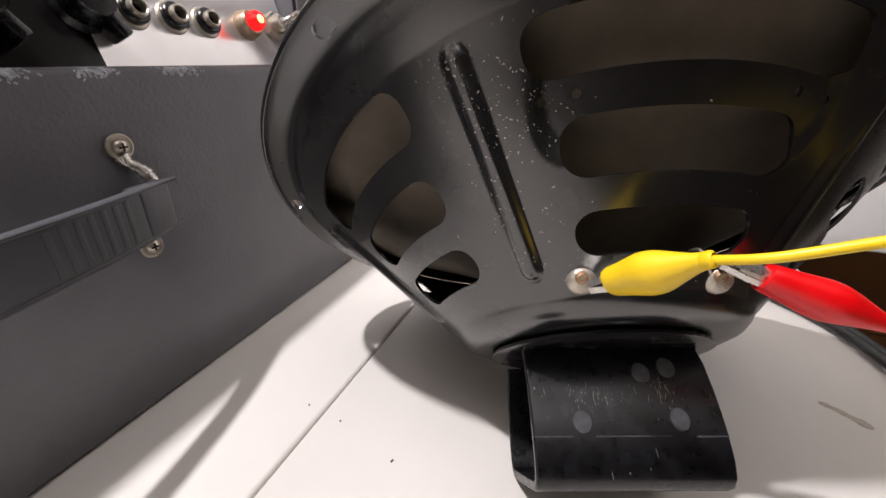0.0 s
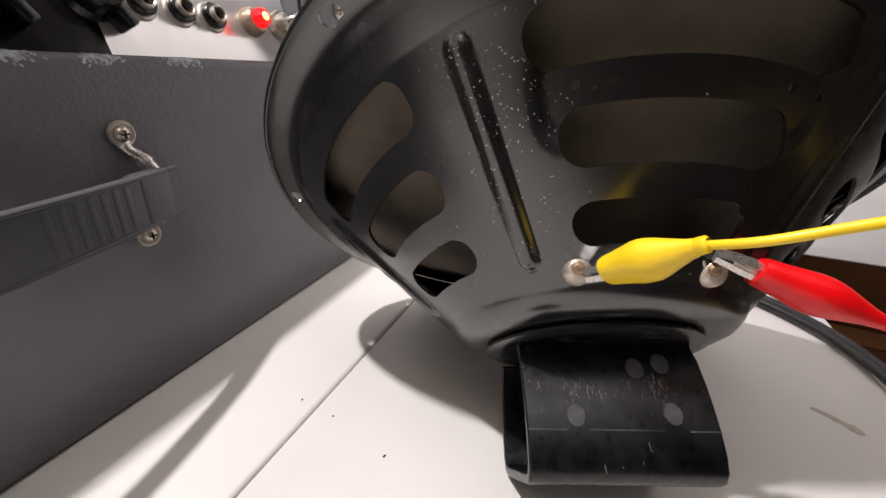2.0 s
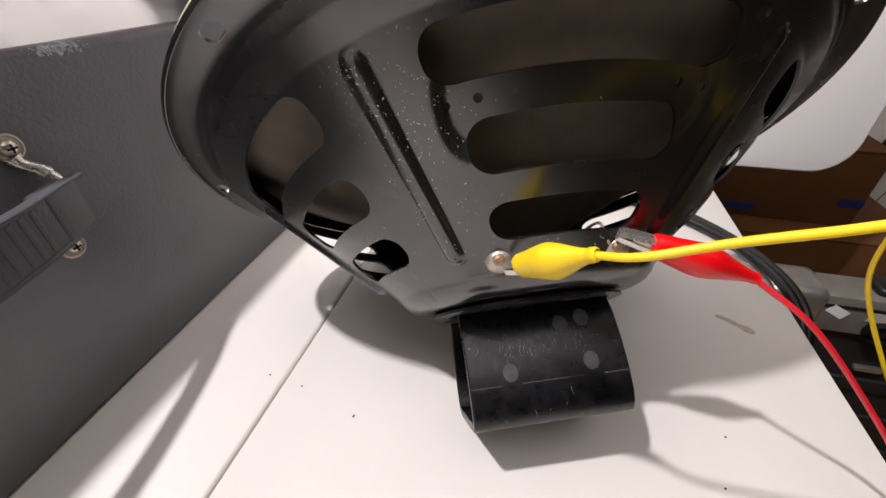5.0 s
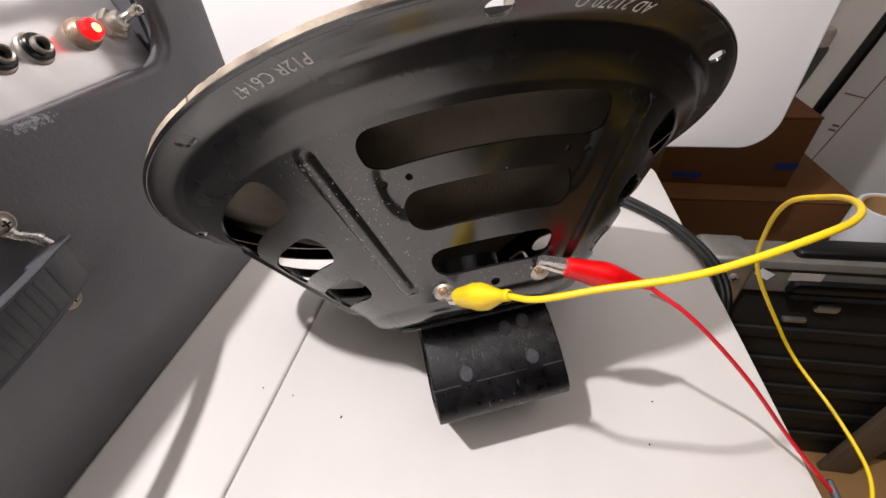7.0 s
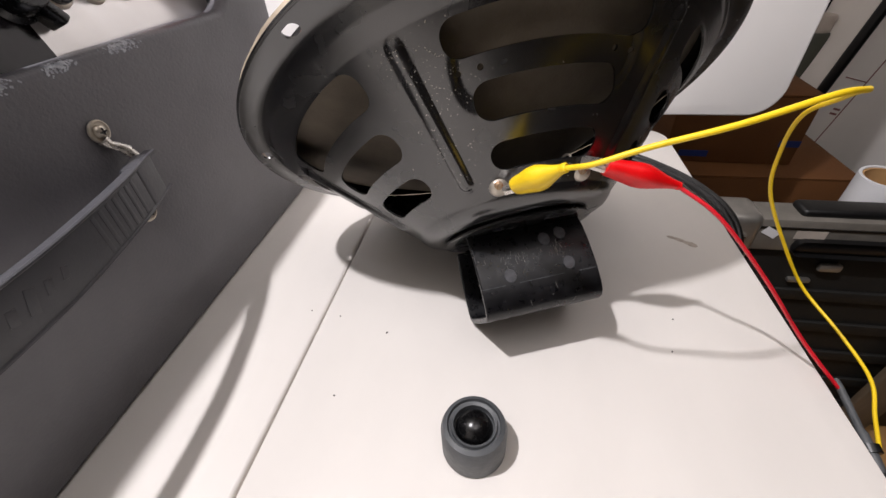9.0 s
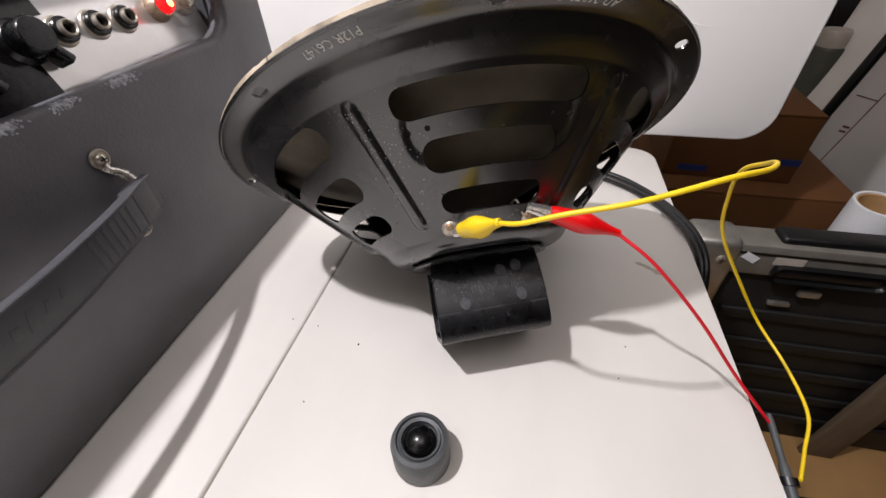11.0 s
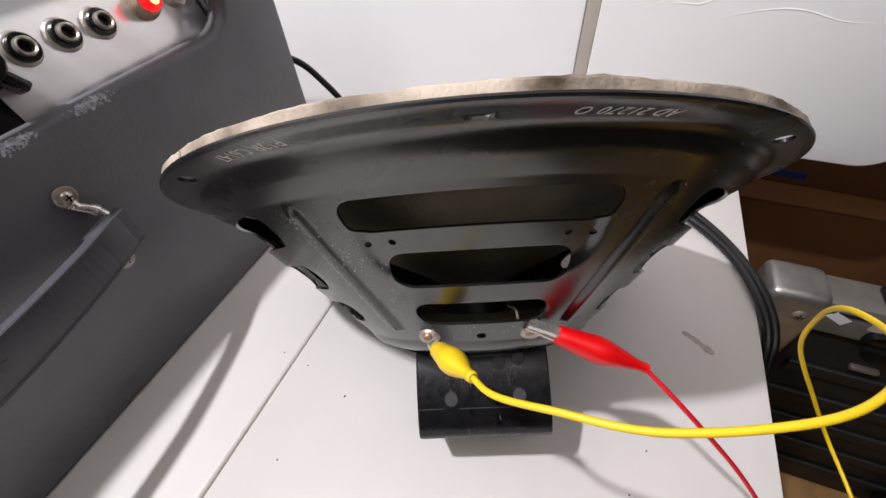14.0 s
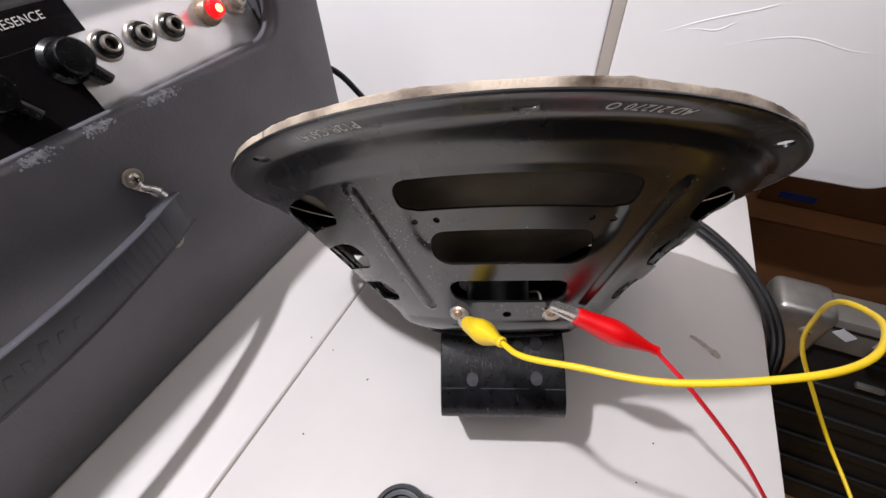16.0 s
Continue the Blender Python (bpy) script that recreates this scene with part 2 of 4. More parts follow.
# ---------- the room ----------
setting("floor", rbox(-1.25, 2.3, -1.25, 2.5, -0.80, -0.74, 0), M_FLOOR, "dull grey floor under the work table", "floor")
setting("ceiling", rbox(-1.25, 2.3, -1.25, 2.5, 1.70, 1.76, 0), M_WALL, "plain white ceiling", "ceiling")
setting("wall_west", rbox(-1.31, -1.25, -1.25, 2.5, -0.74, 1.70, 0), M_WALL, "plain off-white painted wall", "wall")
# unseen walls: east and right-hand south are coloured dark to give dark reflections
setting("wall_east", rbox(2.30, 2.36, -1.25, 2.5, -0.74, 1.70, 0), M_UNLIT, "unseen wall coloured dark brown-grey for an unlit room", "wall")
setting("wall_south_1", rbox(-1.25, -0.10, -1.31, -1.25, -0.74, 1.70, 0), M_WALL, "plain off-white painted wall", "wall")
setting("wall_south_2", rbox(-0.10, 2.3, -1.31, -1.25, -0.74, 1.70, 0), M_UNLIT, "unseen wall coloured dark brown-grey for an unlit room", "wall")
setting("wall_north", rbox(-1.25, 2.3, 2.50, 2.56, -0.74, 1.70, 0), M_WALL, "plain off-white painted wall", "wall")

# ---------- the work table: two white leaves that meet in a seam ----------
table = thing("work_table", pose(0, 0, -0.74), "white laminate work table with two leaves meeting in a seam", "table")
SEAM = -0.1097
leaf = [(x - 0.0048 + 0.0042 * max(0.0, y - 0.10) / 0.40 if x > -0.3 else x, y) for x, y in round_rect(-0.95, SEAM, -0.75, 0.525, (0.004, 0.03, 0.03, 0.004))]
part("left_leaf", plate(leaf, 0.708, 0.740, 0.0026, 4), M_TABLE, table)
part("ledge", rbox(SEAM - 0.022, SEAM - 0.0003, -0.745, 0.520, 0.7085, 0.7362, 0.0005), M_STRIP, table, "beige ledge under the gap between the leaves")
part("right_leaf", plate(round_rect(SEAM, 0.2135, -0.75, 0.525, (0.030, 0.003, 0.003, 0.03), 10), 0.708, 0.7402, 0.0014, 2), M_TABLE, table)
for lx, ly in ((-0.88, -0.68), (-0.88, 0.46), (0.14, -0.68), (0.14, 0.46)):
    part("leg", rbox(lx - 0.02, lx + 0.02, ly - 0.02, ly + 0.02, 0, 0.709, 0.004), M_GREYPLASTIC, table)
part("rail", rbox(-0.9, 0.17, -0.01, 0.03, 0.67, 0.709, 0.002), M_GREYPLASTIC, table)

# crumbs and a dried smear on the table
rnd = random.Random(4)
bm = bmesh.new()
for cx, cy in ((-0.0975, 0.168), (-0.059, 0.157), (0.139, 0.1915), (0.131, 0.163), (-0.079, 0.1055), (-0.121, 0.171), (0.045, 0.048), (-0.036, 0.022)):
    big = rnd.choice((0.35, 0.45, 0.65))
    rbox(-0.0012 * big, 0.0012 * big, -0.0004, 0.0004, 0, 0.0005, 0, bm=bm, m=pose(cx, cy, 0.0002, 0, 0, rnd.uniform(0, 180)))
tagged(part("crumbs", bm, M_DIRT), "tiny dark crumbs scattered on the white table", "crumbs", "", "stuff")


def step_blob(q):
    """A swelling towards the far end."""
    return math.exp(-((q - 0.86) / 0.13) ** 2)


ol, back = [], []
for i in range(25):
    q = i / 24
    half = 0.0019 + 0.0013 * step_blob(q) + 0.0003 * math.sin(19 * q) + 0.0002 * math.sin(41 * q + 1)
    half *= math.sqrt(max(0.0, 1 - abs(2 * q - 1) ** 6)) + 0.05
    mid = 0.0006 * math.sin(5 * q)
    ol.append((-0.0125 + 0.025 * q, mid + half))
    back.append((-0.0125 + 0.025 * q, mid - half * 0.9))
bm = plate(ol + back[::-1], 0, 0.0002)
bmesh.ops.transform(bm, matrix=pose(0.1705, 0.2835, 0.0003, 0, 0, -29.5), verts=bm.verts)
tagged(part("smear", bm, M_STAIN), "dried brown smear on the white table", "stain")

# ball joint fixed to the camera, set here on the table before the loudspeaker
ball = thing("ball_joint", pose(0.009, 0.086, 0.0002), "small grey rubber-collared ball joint from the camera, set on the table", "ball joint")
part("collar", lathe([(0.0160, 0.0), (0.0172, 0.0015), (0.0172, 0.0200), (0.0160, 0.0235), (0.0138, 0.0245), (0.0134, 0.0225), (0.0122, 0.0222), (0.0118, 0.0240), (0.0106, 0.0236), (0.0104, 0.0200), (0.0, 0.0190), (0.0, 0.0)], 48), M_GREYRUBBER, ball, "grey rubber collar")
part("ball", lathe([(0.0098 * math.cos(radians(a)), 0.0190 + 0.0098 * math.sin(radians(a))) for a in range(-10, 90, 8)] + [(0, 0.0288)], 40), M_KNOB, ball, "glossy black ball")

# ---------- white panels that close the table's far side ----------
FLIP = Matrix(((1, 0, 0, 0), (0, 0, -1, 0), (0, 1, 0, 0), (0, 0, 0, 1)))  # stands an xy plate up, facing -y
bm = plate(round_rect(-1.2, 0.0264, -0.74, 0.52, 0.004, 3), -0.03, 0, 0.002)
bmesh.ops.transform(bm, matrix=Matrix.Translation((0, 0.531, 0)) @ FLIP, verts=bm.verts)
setting("panel_1", bm, M_PANEL, "smooth white panel standing behind the table", "panel")
bm = rbox(0.0268, 0.0394, 0.5325, 0.56, -0.70, 0.52, 0.0005)
setting("trim", bm, M_STRIP, "narrow beige strip between two white panels", "trim")
rb = thing("white_board", pose(0.19, 0.531, 0.012), "large white moulded plastic board with rounded lower corner and wavy relief", "board")
bm = plate(round_rect(0.0398 - 0.19, 0.343 - 0.19, 0.004, 0.508, (0.004, 0.004, 0.004, 0.036), 10), -0.022, 0, 0.0025, 3)
bmesh.ops.transform(bm, matrix=FLIP, verts=bm.verts)
part("sheet", bm, M_PANEL, rb)
for pts in ([(0.113, 0.121), (0.140, 0.139), (0.176, 0.149), (0.201, 0.150), (0.229, 0.144), (0.253, 0.144), (0.300, 0.148)], [(0.040, 0.128), (0.083, 0.146), (0.113, 0.158), (0.145, 0.168), (0.171, 0.176), (0.22, 0.19)], [(0.092, 0.146), (0.105, 0.15), (0.123, 0.15), (0.136, 0.157), (0.148, 0.164)], [(0.13, 0.166), (0.146, 0.168), (0.159, 0.173), (0.174, 0.178)]):
    part("relief", tube(spline([(a - 0.19, 0.0004, b - 0.012) for a, b in pts], 8), lambda s: 0.0008 * math.sin(math.pi * min(max(s, 0.02), 0.98)) + 0.0001, 8), M_PANEL, rb, "raised wavy line")

# ---------- the loudspeaker, lying on its rim and magnet ----------
LX, LY, LZ = Vector((0.92983, 0.36710, 0.02547)), Vector((0.22008, -0.61024, 0.76103)), Vector((0.29492, -0.70203, -0.64821))
SPK = Matrix((LX, LY, LZ)).transposed().to_4x4()  # x across, y up the rim, z out of the back
SPK.translation = Vector((0.0017, 0.2552, 0.1173))
speaker = thing("loudspeaker", SPK, "twelve-inch black steel loudspeaker lying tilted on rim and magnet, dusty", "loudspeaker")

PROFILE = [(0.1536, 0.0000), (0.1518, 0.0006), (0.1425, 0.0012), (0.1400, 0.0026), (0.1376, 0.0060), (0.1344, 0.0095), (0.1280, 0.0120),
           (0.0620, 0.0715), (0.0605, 0.0740), (0.0575, 0.0768), (0.0530, 0.0786), (0.0470, 0.0792), (0.0200, 0.0792)]
ARC = [0.0]
for (r0, z0), (r1, z1) in zip(PROFILE, PROFILE[1:]):
    ARC.append(ARC[-1] + math.hypot(r1 - r0, z1 - z0))


def on_profile(w):
    return float(np.interp(w, ARC, [p[0] for p in PROFILE])), float(np.interp(w, ARC, [p[1] for p in PROFILE]))


def w_of(z):
    """Arc length on the cone wall at depth z."""
    return ARC[6] + (ARC[7] - ARC[6]) * (z - 0.0120) / (0.0715 - 0.0120)


def step(x, a, b):
    t = min(max((x - a) / (b - a), 0), 1)
    return t * t * (3 - 2 * t)


K = 0.1  # the plan of the unrolled basket: angle * K across, arc length along
SLOTS = [(0.0150, 0.0262, 23.0, 0.0075), (0.0337, 0.0455, 20.4, 0.0083), (0.0525, 0.0627, 20.0, 0.0072)]
openings = []  # (kind, centre u, centre w, half u, half w, corner)
for sector in range(6):
    mid = radians(60 * sector)
    mid = (mid + math.pi) % (2 * math.pi) - math.pi
    for z0, z1, ang, rad in SLOTS:
        if z0 < 0.02 and sector not in (0, 3):
            z0 = 0.0136
        wc, hw = (w_of(z0) + w_of(z1)) / 2, (w_of(z1) - w_of(z0)) / 2
        cut = 0.0 if sector in (0, 3) else 2.6 if z0 < 0.05 else 3.4  # the side sectors' slots stop short of the ribs
        toward_side = {1: 1, 5: -1, 2: -1, 4: 1}.get(sector, 0)
        openings.append((mid + radians(cut) * toward_side, wc, radians(ang - cut) * on_profile(wc)[0], hw, min(rad, hw * 0.98), on_profile(wc)[0]))
    holes = [] if sector not in (0, 3) else [(0, 0.0688, 0.0021), (-21.8, 0.0296, 0.0014), (-16.6, 0.0296, 0.0014), (21.8, 0.0296, 0.0014), (16.6, 0.0296, 0.0014)]
    for a, z, r in holes:
        q = on_profile(w_of(z))[0]
        openings.append((mid + radians(a), w_of(z), r, r, r * 0.98, q))
for k in range(8):
    a = (radians(45 * k) + math.pi) % (2 * math.pi) - math.pi
    openings.append((a, 0.0071, 0.0045, 0.0030, 0.0029, 0.1475))


def distance(op, th, w):
    """Signed distance from a rounded opening, in metres on the wall."""
    d = (th - op[0] + math.pi) % (2 * math.pi) - math.pi
    qx, qy = abs(d * op[5]) - op[2] + op[4], abs(w - op[1]) - op[3] + op[4]
    return math.hypot(max(qx, 0), max(qy, 0)) + min(max(qx, qy), 0) - op[4]


def relief(th, r, z):
    """Pressed ribs between the slotted sectors, and the sunken lands round the slots."""
    h = 0.0
    a = abs((th + math.pi / 2) % math.pi - math.pi / 2)  # from the middle of the upper or the lower sector
    d = min(abs(a - math.pi / 6) * r - 0.0033 if a > math.pi / 6 else abs(a - math.pi / 6) * r + 0.0033, (math.pi / 2 - a) * r, key=abs)
    if 0.0115 < z < 0.072:
        run = step(z, 0.0120, 0.015)
        past = max(0.0, 0.0165 - z, z - 0.0635) / 0.67
        h += run * 0.0022 * (1 - step(math.hypot(d, past), 0.0008, 0.0046))
        c = (th + math.pi / 2) % math.pi - math.pi / 2  # upper and lower sectors alone
        qx, qy = abs(c) * r - (0.0335 + 0.012 * (r - 0.07) / 0.05) + 0.009, abs(z - 0.0297) - 0.0085 + 0.007
        s = math.hypot(max(qx, 0), max(qy, 0)) + min(max(qx, qy), 0) - 0.008
        h -= 0.0022 * (1 - step(s, -0.0012, 0.0034))
    return h


def build_basket():
    from mathutils.geometry import delaunay_2d_cdt
    pts, edges = [], []
    cols = 480
    rows = [i * 0.002 for i in range(7)] + [0.0131, 0.0146, 0.016, 0.0178, 0.0195, 0.0215]
    w = ARC[6]
    while w < ARC[7]:
        rows.append(w)
        w += 0.0015
    rows += [ARC[7], (ARC[7] + ARC[8]) / 2] + [ARC[i] for i in range(8, 13)]
    rows = sorted(set(round(q, 6) for q in rows))

    def close_ops(th):
        out = []
        for op in openings:
            d = abs((th - op[0] + math.pi) % (2 * math.pi) - math.pi) * op[5]
            if d < op[2] + 0.004:
                out.append(op)
        return out

    def shift(th):  # cut the ring between two sectors so that no opening is split
        return (th + math.pi - CUT) % (2 * math.pi) + CUT - math.pi

    cols_at = [CUT - math.pi + 2 * math.pi * i / cols for i in range(cols + 1)]
    for k in range(6):  # closer columns along the pressed ribs
        for q in range(-10, 11):
            cols_at.append(shift(radians(30 + 60 * k + (2.1 if k in (0, 3) else -2.1 if k in (2, 5) else 0) + 0.42 * q)))
    cols_at = sorted(cols_at)
    for th in cols_at:
        ops = close_ops(th)
        for w in rows:
            if all(distance(op, th, w) > 0.0006 for op in ops):
                pts.append((th * K, w))
    for op in openings:
        loop = []
        hu, hw, rc = op[2], op[3], op[4]
        for x, y in round_rect(-hu, hu, -hw, hw, rc, 7 if hu > 0.006 else 6):
            if loop and math.hypot(loop[-1][0] - x, loop[-1][1] - y) < 1e-5:
                continue
            if loop and math.hypot(loop[-1][0] - x, loop[-1][1] - y) > 0.004:
                n = int(math.hypot(loop[-1][0] - x, loop[-1][1] - y) / 0.002)
                ax, ay = loop[-1]
                for q in range(1, n):
                    loop.append((ax + (x - ax) * q / n, ay + (y - ay) * q / n))
            loop.append((x, y))
        ax, ay = loop[-1]
        x, y = loop[0]
        dist = math.hypot(ax - x, ay - y)
        if dist < 1e-5:
            loop.pop()
        elif dist > 0.004:
            n = int(dist / 0.002)
            for q in range(1, n):
                loop.append((ax + (x - ax) * q / n, ay + (y - ay) * q / n))
        base = len(pts)
        c0 = shift(op[0])
        for x, y in loop:
            pts.append(((c0 + x / op[5]) * K, op[1] + y))
        edges += [(base + i, base + (i + 1) % len(loop)) for i in range(len(loop))]
    vs, es, fs, *_ = delaunay_2d_cdt([Vector(p) for p in pts], edges, [], 0, 1e-7)
    bm = bmesh.new()
    bvs = []
    for v in vs:
        th, w = v.x / K, v.y
        r, z = on_profile(w)
        h = relief(th, r, z)
        r, z = r + h * 0.68, z + h * 0.73
        bvs.append(bm.verts.new((r * math.sin(th), r * math.cos(th), z)))
    for f in fs:
        cx = sum(vs[i].x for i in f) / 3 / K
        cw = sum(vs[i].y for i in f) / 3
        if any(distance(op, cx, cw) < 0 for op in close_ops(cx)):
            continue
        bm.faces.new([bvs[i] for i in f])
    bmesh.ops.remove_doubles(bm, verts=bm.verts, dist=2e-6)
    bmesh.ops.delete(bm, geom=[v for v in bm.verts if not v.link_faces], context="VERTS")
    return bm


CUT = radians(28.0)
basket = part("basket", build_basket(), M_BASKET, speaker, "glossy black pressed steel basket with three slots in each sector", sharp=50)
sol = basket.modifiers.new("sheet", "SOLIDIFY")
sol.thickness, sol.offset = 0.0013, 0
split = basket.modifiers.new("crisp_edges", "EDGE_SPLIT")
split.split_angle = radians(45)

# rolled edge and cork gasket in front of the flange
part("rolled_edge", lathe([(0.1530 + 0.0011 * math.cos(a), 0.0 + 0.0011 * math.sin(a)) for a in [2 * math.pi * i / 8 for i in range(8)]], 160, closed=True), M_BASKET, speaker)
for k in range(4):
    bm = bmesh.new()
    n, prev = 90, None
    for i in range(n + 1):
        a = radians(90 * k + 0.2 + 89.6 * i / n + 52)
        j = 0.00022 * noise.noise((math.cos(a) * 9, math.sin(a) * 9, 1.7)) + 0.00012 * noise.noise((math.cos(a) * 60, math.sin(a) * 60, 4))
        top = -0.0042 - 2.6 * j - 0.0004 * max(0.0, noise.noise((math.cos(a) * 130, math.sin(a) * 130, 2)))
        ring = [bm.verts.new((r * math.sin(a), r * math.cos(a), z)) for r, z in ((0.1490, -0.0002), (0.1490, -0.0020), (0.1506, -0.0022), (0.1506, top), (0.1510, top - 0.0004), (0.1524 + j, top - 0.0003), (0.1531 + j, top + 0.0006), (0.1530 + j * 0.6, -0.0009))]
        if prev:
            for q in range(8):
                bm.faces.new((prev[q], prev[(q + 1) % 8], ring[(q + 1) % 8], ring[q]))
        else:
            bm.faces.new(ring)
        prev = ring
    bm.faces.new(prev[::-1])
    part("gasket", bm, M_GASKET, speaker, "pale worn cork gasket segment")

part("cone", lathe([(0.1330, -0.0030), (0.1160, 0.0048), (0.0900, 0.0165), (0.0600, 0.0305), (0.0270, 0.0450), (0.0200, 0.0490),
                    (0.0195, 0.0470), (0.0270, 0.0442), (0.0600, 0.0295), (0.0900, 0.0155), (0.1160, 0.0038), (0.1330, -0.0040)], 96, closed=True), M_CONE, speaker, "brown felted paper cone")
part("surround", lathe([(0.1431, 0.0000), (0.1410, -0.0010), (0.1385, 0.0004), (0.1362, -0.0016), (0.1330, -0.0030),
                        (0.1330, -0.0041), (0.1362, -0.0027), (0.1385, -0.0008), (0.1410, -0.0022), (0.1431, -0.0020)], 96, closed=True), M_CLOTH, speaker, "dark doped cloth surround")
part("voice_coil", lathe([(0.0195, 0.046), (0.0195, 0.0785), (0.0185, 0.0785), (0.0185, 0.046)], 48, closed=True), M_BLACKRUBBER, speaker)
part("spider", lathe([(0.0200 + 0.0022 * i, 0.0665 + (0.0010 if i % 2 else -0.0010)) for i in range(13)] + [(0.0464, 0.0675)], 72), M_SPIDER, speaker)
part("dust_cap", lathe([(0, 0.033), (0.008, 0.0345), (0.016, 0.039), (0.0205, 0.0445), (0.0205, 0.0455), (0.015, 0.0405), (0, 0.0342)], 40), M_CONE, speaker)
part("back_plate", lathe([(0, 0.0802), (0.0440, 0.0802), (0.0462, 0.0810), (0.0468, 0.0824), (0.0430, 0.0834), (0.0390, 0.0830), (0, 0.0830)], 72), M_BASKET, speaker)

# magnet bracket: a bent strap round the magnet, its ends locked together on the upper face
OUT = [(0.0150, 0.0815), (0.0185, 0.0890), (0.0207, 0.0990), (0.0219, 0.1080), (0.0225, 0.1155), (0.0223, 0.1240), (0.0210, 0.1295), (0.0182, 0.1328), (0.0140, 0.1340), (-0.0050, 0.1342), (-0.0330, 0.1340), (-0.0385, 0.1320), (-0.0415, 0.1270),
       (-0.0425, 0.1180), (-0.0415, 0.1020), (-0.0385, 0.0900), (-0.0340, 0.0830)]
X0, X1 = -0.0355, 0.0367


def strap_loop(thick):
    inner = []
    n = len(OUT)
    for i, (y, z) in enumerate(OUT):
        (ya, za), (yb, zb) = OUT[max(i - 1, 0)], OUT[min(i + 1, n - 1)]
        t = Vector((yb - ya, zb - za)).normalized()
        inner.append((y - t.y * thick, z + t.x * thick))
    return inner


inn = strap_loop(0.0034)
if abs(inn[9][1]) > abs(OUT[9][1]):
    inn = strap_loop(-0.0034)
bm = bmesh.new()
sec = []
for y, z in OUT + inn[::-1]:
    sec.append((bm.verts.new((X0, y, z)), bm.verts.new((X1, y, z))))
m = len(sec)
for i in range(m):
    a, b = sec[i], sec[(i + 1) % m]
    bm.faces.new((a[0], b[0], b[1], a[1]))
n = len(OUT)
for i in range(n - 1):
    for s in (0, 1):
        bm.faces.new((sec[i][s], sec[i + 1][s], sec[m - 2 - i][s], sec[m - 1 - i][s]))
bracket = part("magnet_bracket", bm, M_BRACKET, speaker, "scratched black steel strap round the magnet", sharp=35)
bv = bracket.modifiers.new("edge", "BEVEL")
bv.width, bv.segments, bv.angle_limit = 0.0007, 2, radians(50)
part("magnet", lathe([(0, 0.0835), (0.0185, 0.0868), (0.0185, 0.1290), (0, 0.1290)], 40), M_BLACKRUBBER, speaker, m=pose(0.0006, -0.009, 0.0015))
# the joint of the strap's ends: a hairline with round keys
bm = rbox(X0 + 0.0004, -0.0210, 0.02265, 0.02285, 0.1152, 0.1157, 0)
rbox(-0.0125, 0.0155, 0.02265, 0.02285, 0.1152, 0.1157, 0, bm=bm)
rbox(0.0245, X1 - 0.0004, 0.02265, 0.02285, 0.1154, 0.1160, 0, bm=bm)
part("joint", bm, M_WORN, bracket, "worn hairline joint")
for kx, kz in ((-0.0168, 0.1105), (0.0200, 0.1098), (0.0098, 0.0925), (0.0205, 0.0905)):
    yy = float(np.interp(kz, [0.0815, 0.089, 0.099, 0.108, 0.1155], [0.015, 0.0185, 0.0207, 0.0219, 0.0225]))
    part("key", lathe([(0, 0.0005), (0.0034, 0.0005), (0.0038, -0.0004), (0, -0.0004)], 24), M_WORN, bracket, "grey round swaged key", pose(kx, yy, kz, -90 - (12.4 if kz < 0.1 else 4.6)) @ Matrix.Diagonal((1, 1.15, 1, 1)))
rnd = random.Random(9)
bm = bmesh.new()
for k in range(64):
    kz = rnd.gauss(0.1005, 0.0022) if k < 52 else rnd.uniform(0.095, 0.13)
    kx = rnd.choice((rnd.gauss(-0.012, 0.009), rnd.gauss(0.0170, 0.006), rnd.uniform(X0 + 0.002, X1 - 0.002)))
    kx = min(max(kx, X0 + 0.002), X1 - 0.002)
    yy = float(np.interp(kz, [0.0815, 0.089, 0.099, 0.108, 0.1155, 0.124, 0.1295], [0.015, 0.0185, 0.0207, 0.0219, 0.0225, 0.0223, 0.0210]))
    rbox(-0.00006, 0.00006, -0.0001, 0.00006, -rnd.choice((0.0003, 0.0006, 0.0025)), rnd.choice((0.0003, 0.0007, 0.0026)), 0, bm=bm, m=pose(kx, yy, kz, 2, rnd.gauss(0, 14), 0))
tagged(part("scratches", bm, M_SCRATCH, bracket, "fine pale scratches"), kind="stuff")

# tag terminals on the basket wall
for s in (-1, 1):
    at = Vector((0.0222 * s - 0.0005, 0.0618, 0.0688))
    nrm = Vector((at.x * 0.3, 0.682, 0.731)).normalized()
    lug = part("terminal", lathe([(0, 0.0026), (0.0018, 0.0025), (0.0034, 0.0021), (0.0044, 0.0014), (0.0050, 0.0004), (0.0050, -0.0012), (0, -0.0012)], 24), M_SOLDER, speaker, "tinned eyelet terminal with a solder blob", toward(at, at + nrm))
    part("eyelet", lathe([(0.0006, 0.0030), (0.0019, 0.0030), (0.0024, 0.0014), (0.0006, 0.0014)], 20, closed=True), M_RUST, lug, "rusty eyelet ring", pose(0.0008, -0.0022, 0))
part("lead_wire", tube(spline([(0.0195, 0.0625, 0.0685), (0.0165, 0.0665, 0.0655), (0.0155, 0.0650, 0.0590), (0.0140, 0.0480, 0.0590)], 6), 0.0006, 8), M_SOLDER, speaker, "braided lead wire")

